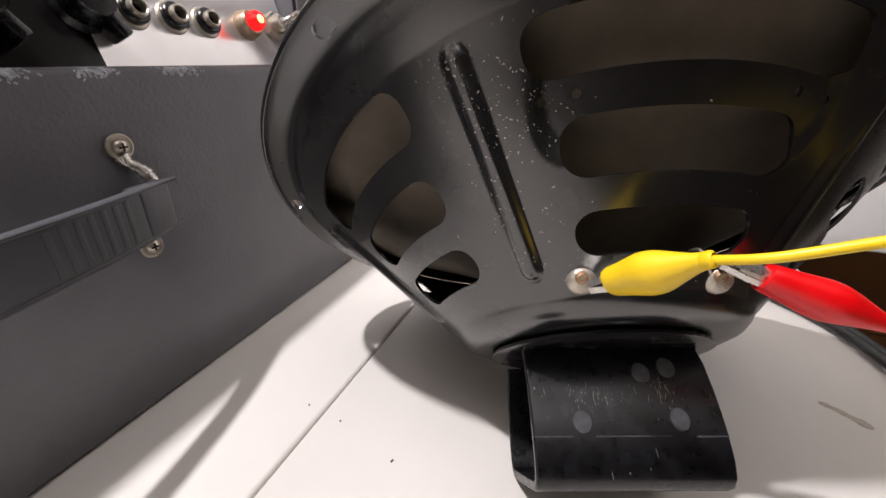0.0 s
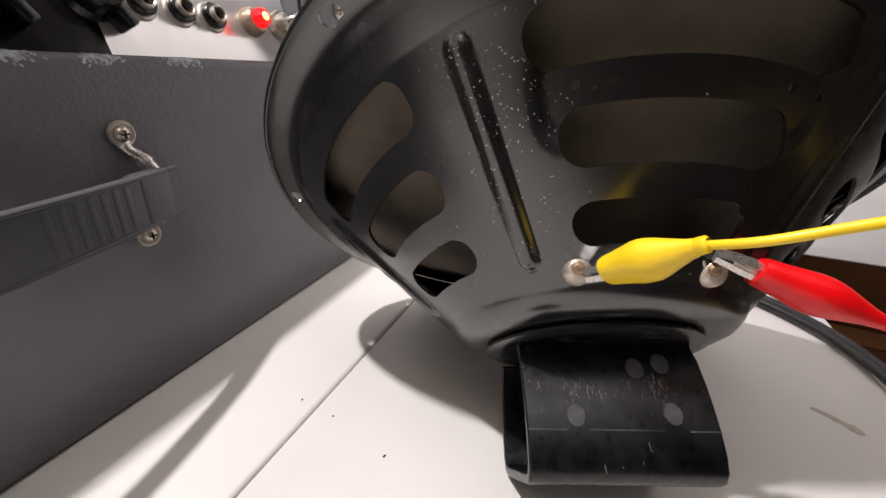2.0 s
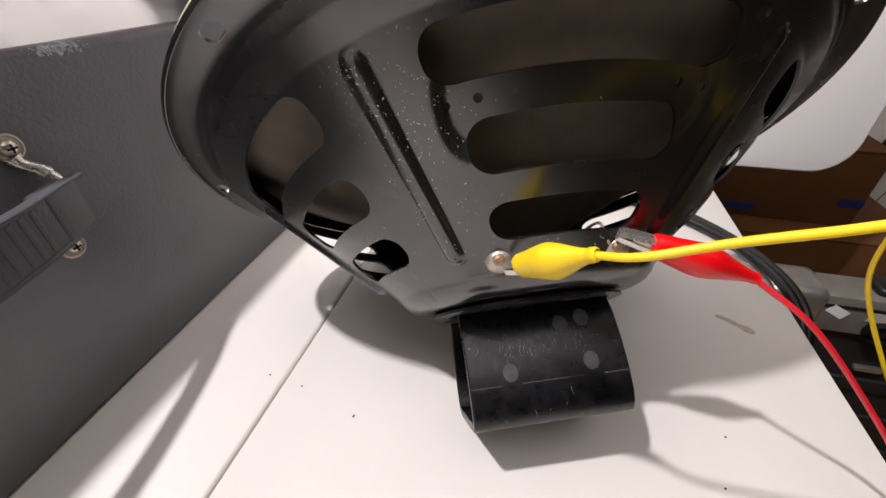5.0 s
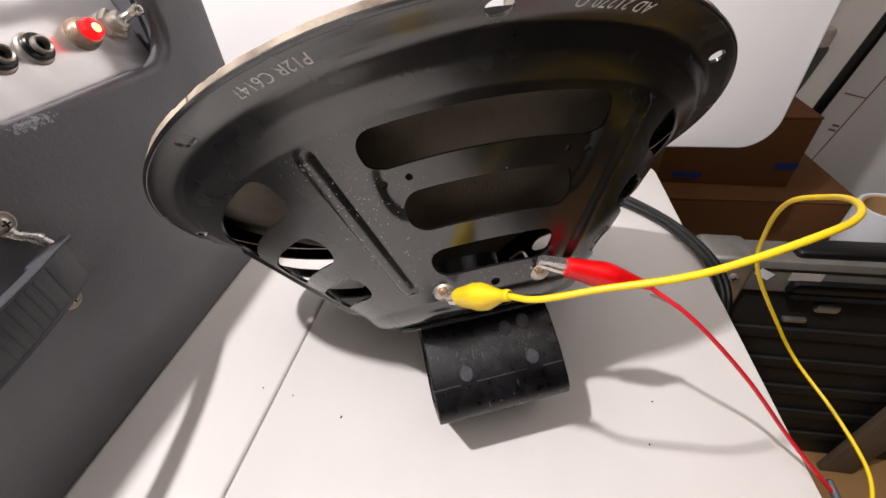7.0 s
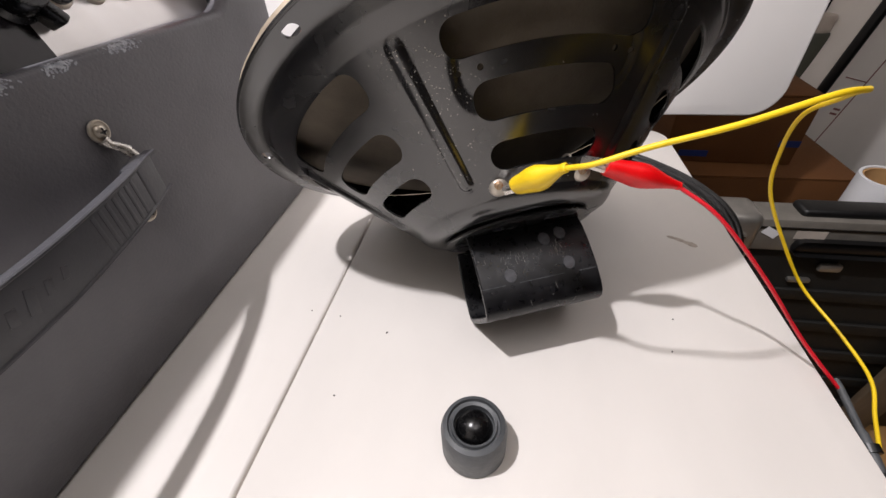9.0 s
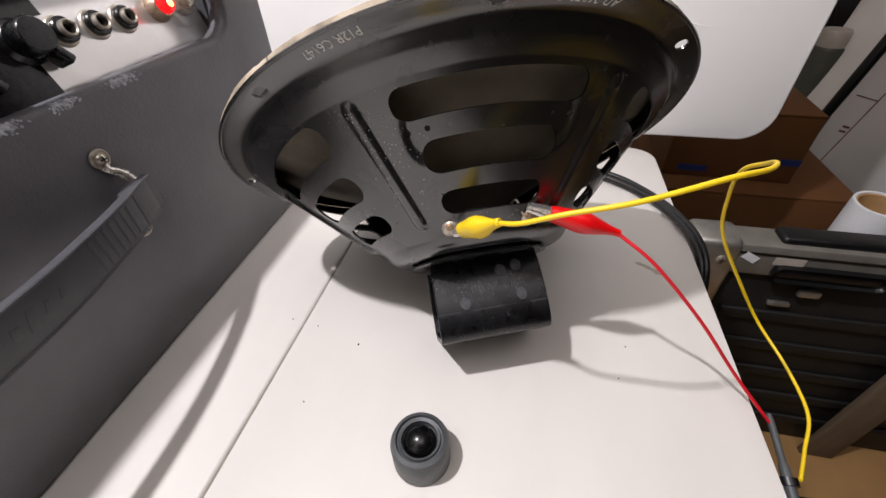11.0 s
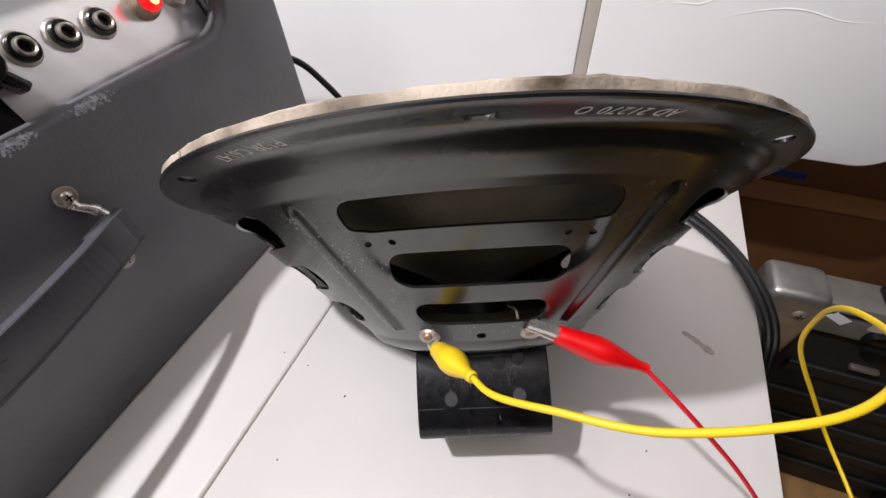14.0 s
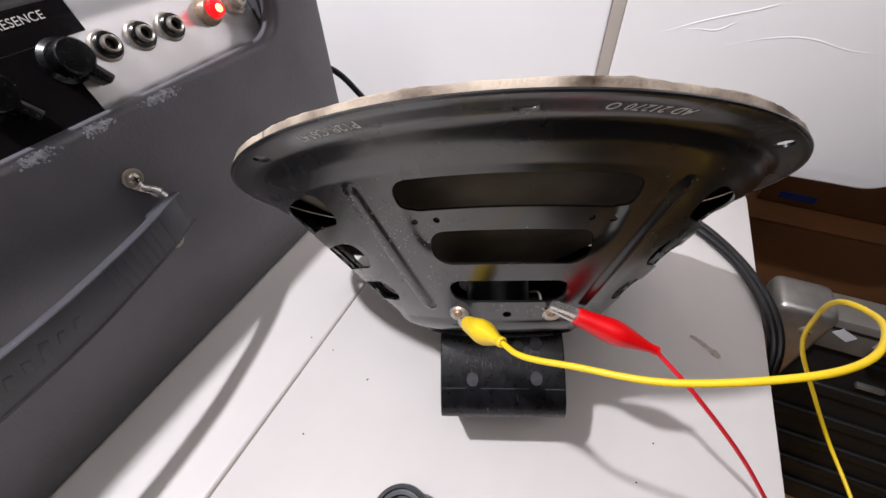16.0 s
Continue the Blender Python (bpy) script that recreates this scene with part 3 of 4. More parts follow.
# dust and flakes on the basket wall
rnd = random.Random(2)
bm = bmesh.new()
for k in range(430):
    th, z = radians(rnd.gauss(-30, 6)), rnd.uniform(0.014, 0.064)
    if k > 180:
        th, z = radians(rnd.gauss(-23, 3.5)), rnd.gauss(0.027, 0.006)
    if k > 290:
        th, z = radians(rnd.gauss(-31.5, 2.2)), abs(rnd.gauss(0, 0.018)) + 0.0145
    if k > 370:
        th, z = radians(rnd.gauss(2, 13)), rnd.uniform(0.0635, 0.0705)
    if k > 400:
        th, z = radians(rnd.uniform(-55, 35)), rnd.uniform(0.014, 0.064)
    z = min(z, 0.0705)
    w = w_of(z)
    if any(distance(op, th, w) < 0.0008 for op in openings):
        continue
    r, z = on_profile(w)
    h = relief(th, r, z) + 0.00068
    r, z = r + h * 0.68, z + h * 0.73
    s = rnd.choice((0.00007, 0.00008, 0.0001, 0.00013, 0.00018, 0.00028))
    p = Vector((r * math.sin(th), r * math.cos(th), z))
    rbox(-s * rnd.uniform(0.7, 2.6), s, -s * 0.6, s * 0.6, 0, 0.00015, 0, bm=bm, m=toward(p, p + Vector((math.sin(th) * 0.68, math.cos(th) * 0.68, 0.73))) @ pose(0, 0, 0, 0, 0, rnd.uniform(0, 360)))
tagged(part("dust", bm, M_DUST, speaker, "pale dust flakes"), kind="stuff")

# stamped codes on the flange, upside down to the viewer
def on_flange(bm, angle, radius, z):
    """Bend flat letters round the flange, tops towards the middle."""
    for v in bm.verts:
        a = angle - v.co.x / radius
        r = radius - v.co.y
        v.co = Vector((r * math.sin(a), r * math.cos(a), z + 0.0645 * (0.1518 - r) + v.co.z))
    return bm


bm = letters("P12R C6147", 0.0056, 0.00003, 1.0)
bmesh.ops.scale(bm, vec=(1, 1.25, 1), verts=bm.verts)
part("stamped_code", on_flange(bm, radians(-26.7), 0.1478, 0.00131), M_STAMP, speaker, "grey stamped code", smooth=False)


bm = letters("AD 21270 O", 0.0050, 0.00003, 1.13)
for v in bm.verts:
    v.co.y *= 1.15
    v.co.x += 0.30 * v.co.y
part("stamped_code", on_flange(bm, radians(14.9), 0.1474, 0.00131), M_STAMP, speaker, "faded grey sloping stamped code", smooth=False)


# ---------- test leads with crocodile clips ----------
def clip(name, start, end, mat, label, grip=0.30, fat=1.0):
    a, b = Vector(start), Vector(end)
    root = thing(name, toward(a, b), label, "crocodile clip", "crocodile clips")
    length = (b - a).length
    for s in (-1, 1):
        bm = bmesh.new()
        pts = [(0.0001, -0.002), (0.0004, 0.002), (0.0009, 0.007), (0.0014, length * 0.5)]
        prev = None
        for h, z in pts:
            ring = [bm.verts.new((x, s * (h + t), z)) for x, t in ((-0.0024, 0), (0.0024, 0), (0.0021, 0.0019), (-0.0021, 0.0019))]
            if prev:
                for q in range(4):
                    bm.faces.new((prev[q], prev[(q + 1) % 4], ring[(q + 1) % 4], ring[q]))
            else:
                bm.faces.new(ring)
            prev = ring
        bm.faces.new(prev[::-1])
        part("jaw", bm, M_STEEL, root, "bright steel toothed jaw")
    part("jaw_channel", rbox(-0.0017, 0.0017, -0.0024, 0.0024, 0.0035, length * 0.45, 0.0006), M_NICKEL, root, "folded metal channel")
    g = length * grip
    keys = [(0.0, 0.0043), (0.04, 0.0047), (0.20, 0.0053), (0.42, 0.0064), (0.52, 0.0064), (0.62, 0.0056), (0.76, 0.0041), (0.88, 0.0029), (1.0, 0.0021)]
    line = [Vector((0, 0, g + (length - g) * i / 26)) for i in range(27)]
    boot = part("boot", tube(line, lambda t: fat * float(np.interp(t, [k[0] for k in keys], [k[1] for k in keys])), 16, flat=0.80), mat, root)
    part("collar", lathe([(0.0020, length - 0.001), (0.0023, length - 0.0006), (0.0022, length + 0.0014), (0.0015, length + 0.0020)], 20), mat, boot)
    return root


def world_of(p):
    return SPK @ Vector(p)


TY, TR = world_of((-0.0205, 0.0675, 0.0738)) + Vector((0, 0, 0.002)), Vector((0.0562, 0.1757, 0.1275))
YE, RE = Vector((0.0409, 0.1384, 0.1427)), Vector((0.1050, 0.1802, 0.1130))
clip("crocodile_clip", TY, YE, M_YELLOW, "yellow vinyl crocodile clip gripping a speaker terminal", 0.15, 1.04)
clip("crocodile_clip", TR, RE, M_RED, "red vinyl crocodile clip gripping a speaker terminal", 0.22, 1.18)
YW = [YE, (0.0511, 0.1321, 0.1483), (0.0693, 0.1300, 0.1569), (0.0961, 0.1302, 0.1659), (0.1284, 0.1422, 0.1722), (0.1495, 0.1592, 0.1683), (0.1621, 0.1786, 0.1619), (0.1694, 0.1985, 0.1514), (0.1705, 0.2185, 0.1360), (0.1788, 0.2343, 0.1096), (0.1917, 0.2433, 0.0738), (0.2231, 0.2466, 0.0265), (0.2470, 0.2407, -0.0064), (0.2619, 0.2096, -0.0196), (0.2643, 0.1752, -0.0242), (0.2524, 0.1485, -0.0259), (0.2386, 0.1253, -0.0214)]
tagged(part("yellow_wire", tube(spline(YW, 12), 0.0012, 12), M_YELLOW), "thin yellow test lead looping through the air", "wire")
RW = [RE, (0.1279, 0.1723, 0.0990), (0.1632, 0.1696, 0.0620), (0.1960, 0.1624, 0.0230), (0.2244, 0.1511, -0.0063)]
tagged(part("red_wire", tube(spline(RW, 12), 0.0011, 12), M_REDWIRE), "thin red test lead running over the table edge", "wire")
# the plug that both leads end on, hanging beside the table edge
plug = thing("jack_plug", toward((0.2246, 0.1541, -0.0050), (0.2262, 0.1150, -0.0150)), "grey metal jack plug on a black cable beside the table edge", "plug")
part("sleeve", lathe([(0, -0.004), (0.0016, -0.003), (0.0021, 0.002), (0.0021, 0.026), (0.0030, 0.028), (0.0032, 0.044), (0.0026, 0.048), (0, 0.048)], 28), M_GREYRUBBER, plug)
part("ring", lathe([(0.0033, 0.034), (0.0052, 0.034), (0.0052, 0.0385), (0.0033, 0.0385)], 28, closed=True), M_BLACKRUBBER, plug)
tagged(part("plug_cable", tube(spline([(0.2262, 0.1110, -0.0160), (0.231, 0.068, -0.035), (0.232, 0.02, -0.10), (0.236, -0.03, -0.3), (0.24, -0.05, -0.74)], 8), 0.0026, 10), M_BLACKRUBBER), "black cable hanging down beside the table", "cable")

# ---------- black cables on the table behind the loudspeaker ----------
for dx, dz in ((0.0, 0.0), (0.0085, 0.0012)):
    pts = [(0.050, 0.455, 0.0055), (0.100, 0.452 + dx * 0.6, 0.0055), (0.150, 0.428 + dx, 0.0055 + dz), (0.182, 0.400 + dx, 0.0055 + dz), (0.203 + dx * 0.5, 0.366, 0.0065 + dz), (0.2160 + dx * 0.6, 0.322, 0.0045), (0.2205 + dx * 0.4, 0.292, -0.014), (0.2205 + dx * 0.3, 0.278, -0.060), (0.2205 + dx * 0.3, 0.270, -0.25), (0.222 + dx, 0.265, -0.738)]
    tagged(part("speaker_cable", tube(spline(pts, 10), 0.0036, 14), M_BLACKRUBBER), "glossy black cable curving over the table edge", "cable", "black cables")

# ---------- guitar amplifier lying beside the loudspeaker ----------
amp = thing("guitar_amplifier", pose(-0.33, 0.126, 0), "black vinyl-covered guitar amplifier with a recessed steel control panel", "amplifier")
AX, AY = 0.33, -0.126
UP = Matrix(((0, 0, 1, 0), (1, 0, 0, 0), (0, 1, 0, 0), (0, 0, 0, 1)))  # plate outline (y, z), thickness along x
FX, PX = -0.202, -0.2295
LIP, END = 0.1790, 0.372
outline = [(-0.14, 0.0), (END, 0.0)] + [(END - 0.014 + 0.014 * math.cos(radians(a)), 0.2380 + 0.014 * math.sin(radians(a))) for a in range(0, 91, 15)] + [(0.318, 0.2520)]
for i in range(9):
    a = radians(0 - 90 * i / 8)
    outline.append((0.318 - 0.022 + 0.022 * math.cos(a), LIP + 0.022 + 0.022 * math.sin(a)))
outline += [(-0.14, LIP)]
bm = plate(outline, FX - 0.016, FX, 0.005, 4)
bmesh.ops.transform(bm, matrix=Matrix.Translation((AX, AY, 0)) @ UP, verts=bm.verts)
part("front_board", bm, M_TOLEX, amp, "black pebbled vinyl")
part("end_board", rbox(-0.46 + AX, FX - 0.0165 + AX, END - 0.018 + AY, END + AY, 0.0, 0.2520, 0.004), M_TOLEX, amp)
part("end_board", rbox(-0.46 + AX, FX - 0.0165 + AX, -0.14 + AY, -0.122 + AY, 0.0, 0.2520, 0.004), M_TOLEX, amp)
part("bottom_board", rbox(-0.46 + AX, FX - 0.0165 + AX, -0.1215 + AY, END - 0.0185 + AY, 0.0, 0.016, 0.002), M_TOLEX, amp)
part("back_board", rbox(-0.46 + AX, -0.446 + AX, -0.1215 + AY, END - 0.0185 + AY, 0.0165, 0.252, 0.002), M_TOLEX, amp)
part("top_rail", rbox(-0.2160 + AX, FX + AX, -0.1215 + AY, 0.3175 + AY, 0.2358, 0.2520, 0.005, 4), M_TOLEX, amp)
part("top_board", rbox(-0.4455 + AX, -0.2480 + AX, -0.1215 + AY, 0.3175 + AY, 0.2358, 0.2520, 0.005, 4), M_TOLEX, amp)
part("recess_floor", rbox(-0.2450 + AX, -0.2185 + AX, -0.1215 + AY, 0.3175 + AY, 0.166, 0.1705, 0.0005), M_TOLEX, amp)
part("recess_cheek", rbox(-0.2450 + AX, -0.2185 + AX, 0.3180 + AY, 0.3530 + AY, 0.1725, 0.2500, 0.001), M_TOLEX, amp)
TIP = Matrix.Translation((PX + AX, 0, 0.2090)) @ pose(0, 0, 0, 0, -18, 0) @ Matrix.Translation((-PX - AX, 0, -0.2090))  # the panel leans back
panel = part("control_panel", rbox(PX - 0.002 + AX, PX + AX, -0.120 + AY, 0.3170 + AY, 0.1715, 0.2358, 0.0006), M_CHROME, amp, "brushed steel control panel", TIP)
part("printed_field", rbox(PX + 0.0001 + AX, PX + 0.0005 + AX, 0.100 + AY, 0.1985 + AY, 0.2140, 0.2350, 0), M_BLACKPAINT, panel, "black printed field")
part("printed_field", rbox(PX + 0.0001 + AX, PX + 0.0005 + AX, 0.060 + AY, 0.1775 + AY, 0.1722, 0.2138, 0), M_BLACKPAINT, panel, "black printed field")
bm = letters("PRESENCE", 0.0058, 0.0001, 1.05)
part("lettering", bm, M_INK, panel, "white PRESENCE lettering", Matrix.Translation((PX + 0.0007 + AX, 0.1712 + AY, 0.2258)) @ UP, smooth=False)
EAST = pose(0, 0, 0, 0, 90, 0)  # turns +z to +x


def at_panel(y, z, x=PX - 0.0024):
    return TIP @ Matrix.Translation((x + AX, y - 0.0035 + AY, z - 0.0045)) @ EAST


for y, z in ((0.2060, 0.2085), (0.2284, 0.2074), (0.2500, 0.2064)):
    jack = part("input_jack", lathe([(0.0098, 0.0), (0.0098, 0.0008), (0.0092, 0.0016), (0.0088, 0.0034), (0.0080, 0.0042), (0.0068, 0.0044), (0, 0.0044), (0, 0)], 36), M_NICKEL, amp, "dull nickel jack washer", at_panel(y, z))
    part("collar", lathe([(0.0073, 0.0040), (0.0073, 0.0070), (0.0066, 0.0078), (0.0050, 0.0078), (0.0050, 0.0040)], 32, closed=True), M_KNOB, jack, "black plastic collar")
    part("socket_ring", lathe([(0.0034, 0.0050), (0.0034, 0.0108), (0.0040, 0.0114), (0.0047, 0.0110), (0.0050, 0.0075), (0.0049, 0.0050)], 28, closed=True), M_NICKEL, jack, "nickel ring")
    part("bore", lathe([(0.0034, 0.0060), (0, 0.0060)], 20), M_BLACKPAINT, jack)
pilot = part("pilot_lamp", lathe([(0.0092, 0.0), (0.0096, 0.0020), (0.0092, 0.0055), (0.0082, 0.0088), (0.0072, 0.0102), (0.0062, 0.0104), (0.0060, 0.0090), (0, 0.0090), (0, 0)], 36), M_BEZEL, amp, "tarnished pilot lamp bezel", at_panel(0.2822, 0.2068))
part("jewel", lathe([(0.0061, 0.0094), (0.0063, 0.0125), (0.0056, 0.0155), (0.0038, 0.0172), (0.0018, 0.0178), (0, 0.0179)], 12), M_GLOW, pilot, "glowing red jewel", sharp=15)
part("filament", lathe([(0, 0.0187), (0.0016, 0.0184), (0.0027, 0.0174), (0.0027, 0.0162), (0, 0.0162)], 14), M_CORELIGHT, pilot, "bright lamp core", pose(0.0006, -0.0008, 0.0002))
toggle = part("toggle_switch", lathe([(0.0092, 0.0), (0.0092, 0.0028), (0.0078, 0.0034), (0.0064, 0.0036), (0.0064, 0.0120), (0.0045, 0.0138), (0, 0.0140)], 28), M_NICKEL, amp, "chrome toggle switch", at_panel(0.3065, 0.2072))
part("hex_nut", lathe([(0.0066, 0.0036), (0.0096, 0.0036), (0.0096, 0.0070), (0.0088, 0.0078), (0.0066, 0.0078)], 6, closed=True), M_NICKEL, toggle, sharp=20)
part("lever", lathe([(0, 0.0), (0.0038, 0.0), (0.0040, 0.0028), (0.0026, 0.0045), (0.0025, 0.0095), (0.0032, 0.0125), (0.0037, 0.0150), (0.0033, 0.0172), (0.0018, 0.0184), (0, 0.0186)], 22), M_STEEL, toggle, "chrome ball-ended lever", pose(0, 0, 0.0098, -33, -8, 0))
for y, z in ((0.1815, 0.2085), (0.1400, 0.2060)):
    knob = part("knob", lathe([(0.0120, 0.0012), (0.0122, 0.0035), (0.0098, 0.0060), (0.0094, 0.0170), (0.0084, 0.0182), (0, 0.0184), (0, 0.0012)], 36), M_KNOB, amp, "black pointer knob", at_panel(y, z))
    part("pointer", rbox(-0.0030, 0.0030, 0.0, 0.0190, 0.0035, 0.0165, 0.0016), M_KNOB, knob, m=pose(0, 0, 0, 0, 0, -60))
disc_screw(amp, Matrix.Translation((FX + 0.0004 + AX, 0.3450 + AY, 0.2180)) @ EAST, 0.0062)
part("hinge_pin", lathe([(0, 0.007), (0.0022, 0.0065), (0.0034, 0.003), (0.0036, 0), (0, 0)], 18), M_STEEL, amp, "small bright stud", Matrix.Translation((-0.2180 + AX, 0.3260 + AY, 0.1905)) @ pose(0, 0, 0, 0, 60, 20))
# rubbed patches on the upper edge
rnd = random.Random(6)
for y, w in ((0.129, 0.009), (0.1625, 0.009), (0.203, 0.012), (0.095, 0.008)):
    bm = bmesh.new()
    for k in range(150):
        a = radians(rnd.gauss(42, 17))
        yy = y + rnd.gauss(0, w * 0.45)
        q = rnd.uniform(0.0002, 0.0006)
        p = Vector((FX - 0.005 + 0.00505 * math.cos(a) + AX, yy + AY, LIP - 0.005 + 0.00505 * math.sin(a)))
        rbox(-q * rnd.uniform(0.6, 1.6), q, -q * rnd.uniform(0.6, 2.0), q, -0.0002, 0.00012, 0, bm=bm, m=toward(p, p + Vector((math.cos(a), 0, math.sin(a)))) @ pose(0, 0, 0, 0, 0, rnd.uniform(0, 360)))
    tagged(part("scuff", bm, M_SCUFF, amp, "rubbed silvery scuff"), kind="stuff")


# strap handle with bright metal ends
strap = thing("strap_handle", pose(FX, 0.03, 0.116), "black moulded strap handle on the side of the amplifier", "handle")
half = [(-0.191, 0.1735), (-0.1875, 0.162), (-0.1805, 0.142), (-0.1730, 0.112), (-0.1670, 0.080), (-0.1640, 0.045), (-0.1635, 0.010)]
line = half + [(x, 0.020 - (y - 0.0)) for x, y in half[::-1][1:]]
line2 = spline([(x - FX, y - 0.03, 0) for x, y in line], 8)
bm = bmesh.new()
prev = None
nn = len(line2)
for i, p in enumerate(line2):
    t = (line2[min(i + 1, nn - 1)] - line2[max(i - 1, 0)]).normalized()
    side = Vector((t.y, -t.x, 0))
    s = i / (nn - 1)
    grow = 1.0 + 0.10 * math.sin(math.pi * s)
    ring = []
    for a, b in round_rect(-0.0030, 0.0030, -0.0118 * grow, 0.0118 * grow, 0.0016, 3):
        ring.append(bm.verts.new(p + side * a + Vector((0, 0, b))))
    if prev:
        k = len(ring)
        for q in range(k):
            bm.faces.new((prev[q], prev[(q + 1) % k], ring[(q + 1) % k], ring[q]))
    else:
        bm.faces.new(ring)
    prev = ring
bm.faces.new(prev[::-1])
body = part("strap", bm, M_STRAP, strap)
for zs in (1, -1):
    edge = []
    for i, p in enumerate(line2):
        t = (line2[min(i + 1, nn - 1)] - line2[max(i - 1, 0)]).normalized()
        n = Vector((t.y, -t.x, 0))
        n = n if n.x > 0 else -n
        edge.append(p + n * 0.0027 + Vector((0, 0, zs * 0.0113 * (1.0 + 0.10 * math.sin(math.pi * i / (nn - 1))))))
    part("edge_bead", tube(edge, 0.0011, 8), M_STRAP, body, "rubbed moulded edge")


def on_strap(y, out=0.0030):
    """A pose on the strap's outer face: x along it, z out of it."""
    k = [i for i in range(nn - 1) if line2[i].y >= y - 0.03 >= line2[i + 1].y][0]
    t = (line2[k + 1] - line2[k]).normalized()
    q = line2[k] + t * ((y - 0.03 - line2[k].y) / t.y)
    n = Vector((t.y, -t.x, 0))
    n = n if n.x > 0 else -n
    up = Vector((0, 0, 1))
    side = up.cross(n).normalized()
    m = Matrix((side, up, n)).transposed().to_4x4()
    m.translation = q + n * out
    return m


part("end_block", rbox(-0.0105, 0.0105, -0.0124, 0.0124, -0.0088, 0.0006, 0.0022, 3), M_STRAP, body, "square moulded end", on_strap(0.1585))
part("end_block", rbox(-0.0105, 0.0105, -0.0124, 0.0124, -0.0088, 0.0006, 0.0022, 3), M_STRAP, body, "square moulded end", on_strap(-0.1385))
for k in range(7):
    part("groove_rib", rbox(-0.0014, 0.0014, -0.0100, 0.0100, -0.0010, 0.00022, 0.0002), M_STRAP, body, m=on_strap(0.108 + 0.0056 * k))
for k, (w, h, lean) in enumerate(((0.0024, 0.0125, -20), (0.0018, 0.0070, -22), (0.0020, 0.0066, -18), (0.0022, 0.0112, -22), (0.0018, 0.0066, -20), (0.0018, 0.0060, -24))):
    part("embossed_bar", rbox(-w, w, -h / 2, h / 2, -0.0006, 0.00025, 0.00025, m=pose(0, 0, 0, 0, 0, lean)), M_STRAP, body, m=on_strap(0.040 + 0.0085 * k))
for y in (0.1605, -0.140):
    s = 1 if y > 0 else -1
    for zs in (1, -1):
        bm = tube([Vector(v) for v in spline([(0.0010, 0, 0.0238 if zs > 0 else -0.0195), (0.0026, 0.0012 * s, (0.0205 if zs > 0 else 0.0180) * zs), (0.0052, 0.0050 * s, 0.0165 * zs), (0.0080, 0.0075 * s, 0.0105 * zs)], 6)], lambda t: (0.0042 if zs > 0 else 0.0036) - 0.0014 * math.sin(math.pi * min(t * 1.2, 1)) if t < 0.8 else 0.0030, 14, flat=0.8)
        end = part("end_loop", bm, M_STEEL, strap, "bright bent metal end loop", pose(0, y - 0.03, 0))
        part("washer", lathe([(0.0026, 0.0004), (0.0060, 0.0004), (0.0063, 0.0012), (0.0060, 0.0020), (0.0054, 0.0021), (0.0048, 0.0014), (0.0026, 0.0014)], 28, closed=True), M_NICKEL, end, m=Matrix.Translation((0.0004, 0, 0.0285 * zs if zs > 0 else -0.0235)) @ EAST)
        disc_screw(end, Matrix.Translation((0.0020, 0, 0.0285 * zs if zs > 0 else -0.0235)) @ EAST, 0.0036)
tagged(part("mains_cord", tube(spline([(-0.262, 0.3705, 0.128), (-0.256, 0.398, 0.122), (-0.239, 0.420, 0.106), (-0.2155, 0.425, 0.081), (-0.190, 0.431, 0.046), (-0.158, 0.443, 0.014), (-0.100, 0.470, 0.005), (0.0, 0.47, 0.0045), (0.05, 0.455, 0.0045)], 8), 0.0034, 10), M_BLACKRUBBER), "black mains cord from the amplifier to the table", "cable", "black cables")

# ---------- equipment case on a cardboard box beside the table ----------
lowbox = thing("cardboard_box", pose(0.72, 0.34, -0.74), "large closed brown cardboard box on the floor", "cardboard box")
part("carton", rbox(-0.45, 0.55, -0.50, 0.355, 0.0, 0.270, 0.003), M_CARD, lowbox)
part("flap", rbox(-0.45, 0.045, -0.499, 0.354, 0.2705, 0.274, 0.001), M_CARD, lowbox)
part("flap", rbox(0.049, 0.55, -0.499, 0.354, 0.2705, 0.274, 0.001), M_CARD, lowbox)
part("packing_tape", rbox(0.015, 0.080, -0.5, 0.355, 0.2743, 0.2749, 0), M_TAPE, lowbox, "glossy packing tape")
CZ = -0.4655
case = thing("equipment_case", pose(0.64, 0.47, CZ), "black ribbed equipment case with grey rail and metal corner", "equipment case")
part("body", rbox(-0.365, 0.50, -0.05, -0.022, 0.0, 0.362, 0.006), M_CASE, case)
for k in range(5):
    z = 0.05 + 0.058 * k
    part("rib", rbox(-0.31, 0.49, -0.0560, -0.0500, z, z + 0.018, 0.0025), M_CASE, case)
part("rail", rbox(-0.372, 0.505, -0.058, -0.018, 0.3625, 0.4080, 0.004), M_RAIL, case, "dull dark grey rail")
for x0, x1 in ((-0.285, -0.165), (-0.10, 0.06), (0.14, 0.30)):
    part("grip", rbox(x0, x1, -0.0640, -0.0575, 0.362, 0.384, 0.009, 3), M_BLACKRUBBER, case, "black rubber grip")
for x0, x1 in ((-0.285, -0.155), (-0.045, 0.10), (0.20, 0.34)):
    part("bumper", rbox(x0, x1, -0.050, -0.022, 0.404, 0.4160, 0.005, 3), M_BLACKRUBBER, case, "black rubber bumper")
part("lid_groove", rbox(-0.372, 0.505, -0.0590, -0.0578, 0.395, 0.398, 0), M_BLACKRUBBER, case)
corner = part("metal_corner", rbox(-0.380, -0.325, -0.0620, -0.012, 0.290, 0.412, 0.010, 4), M_ALU, case, "scuffed bare metal corner")
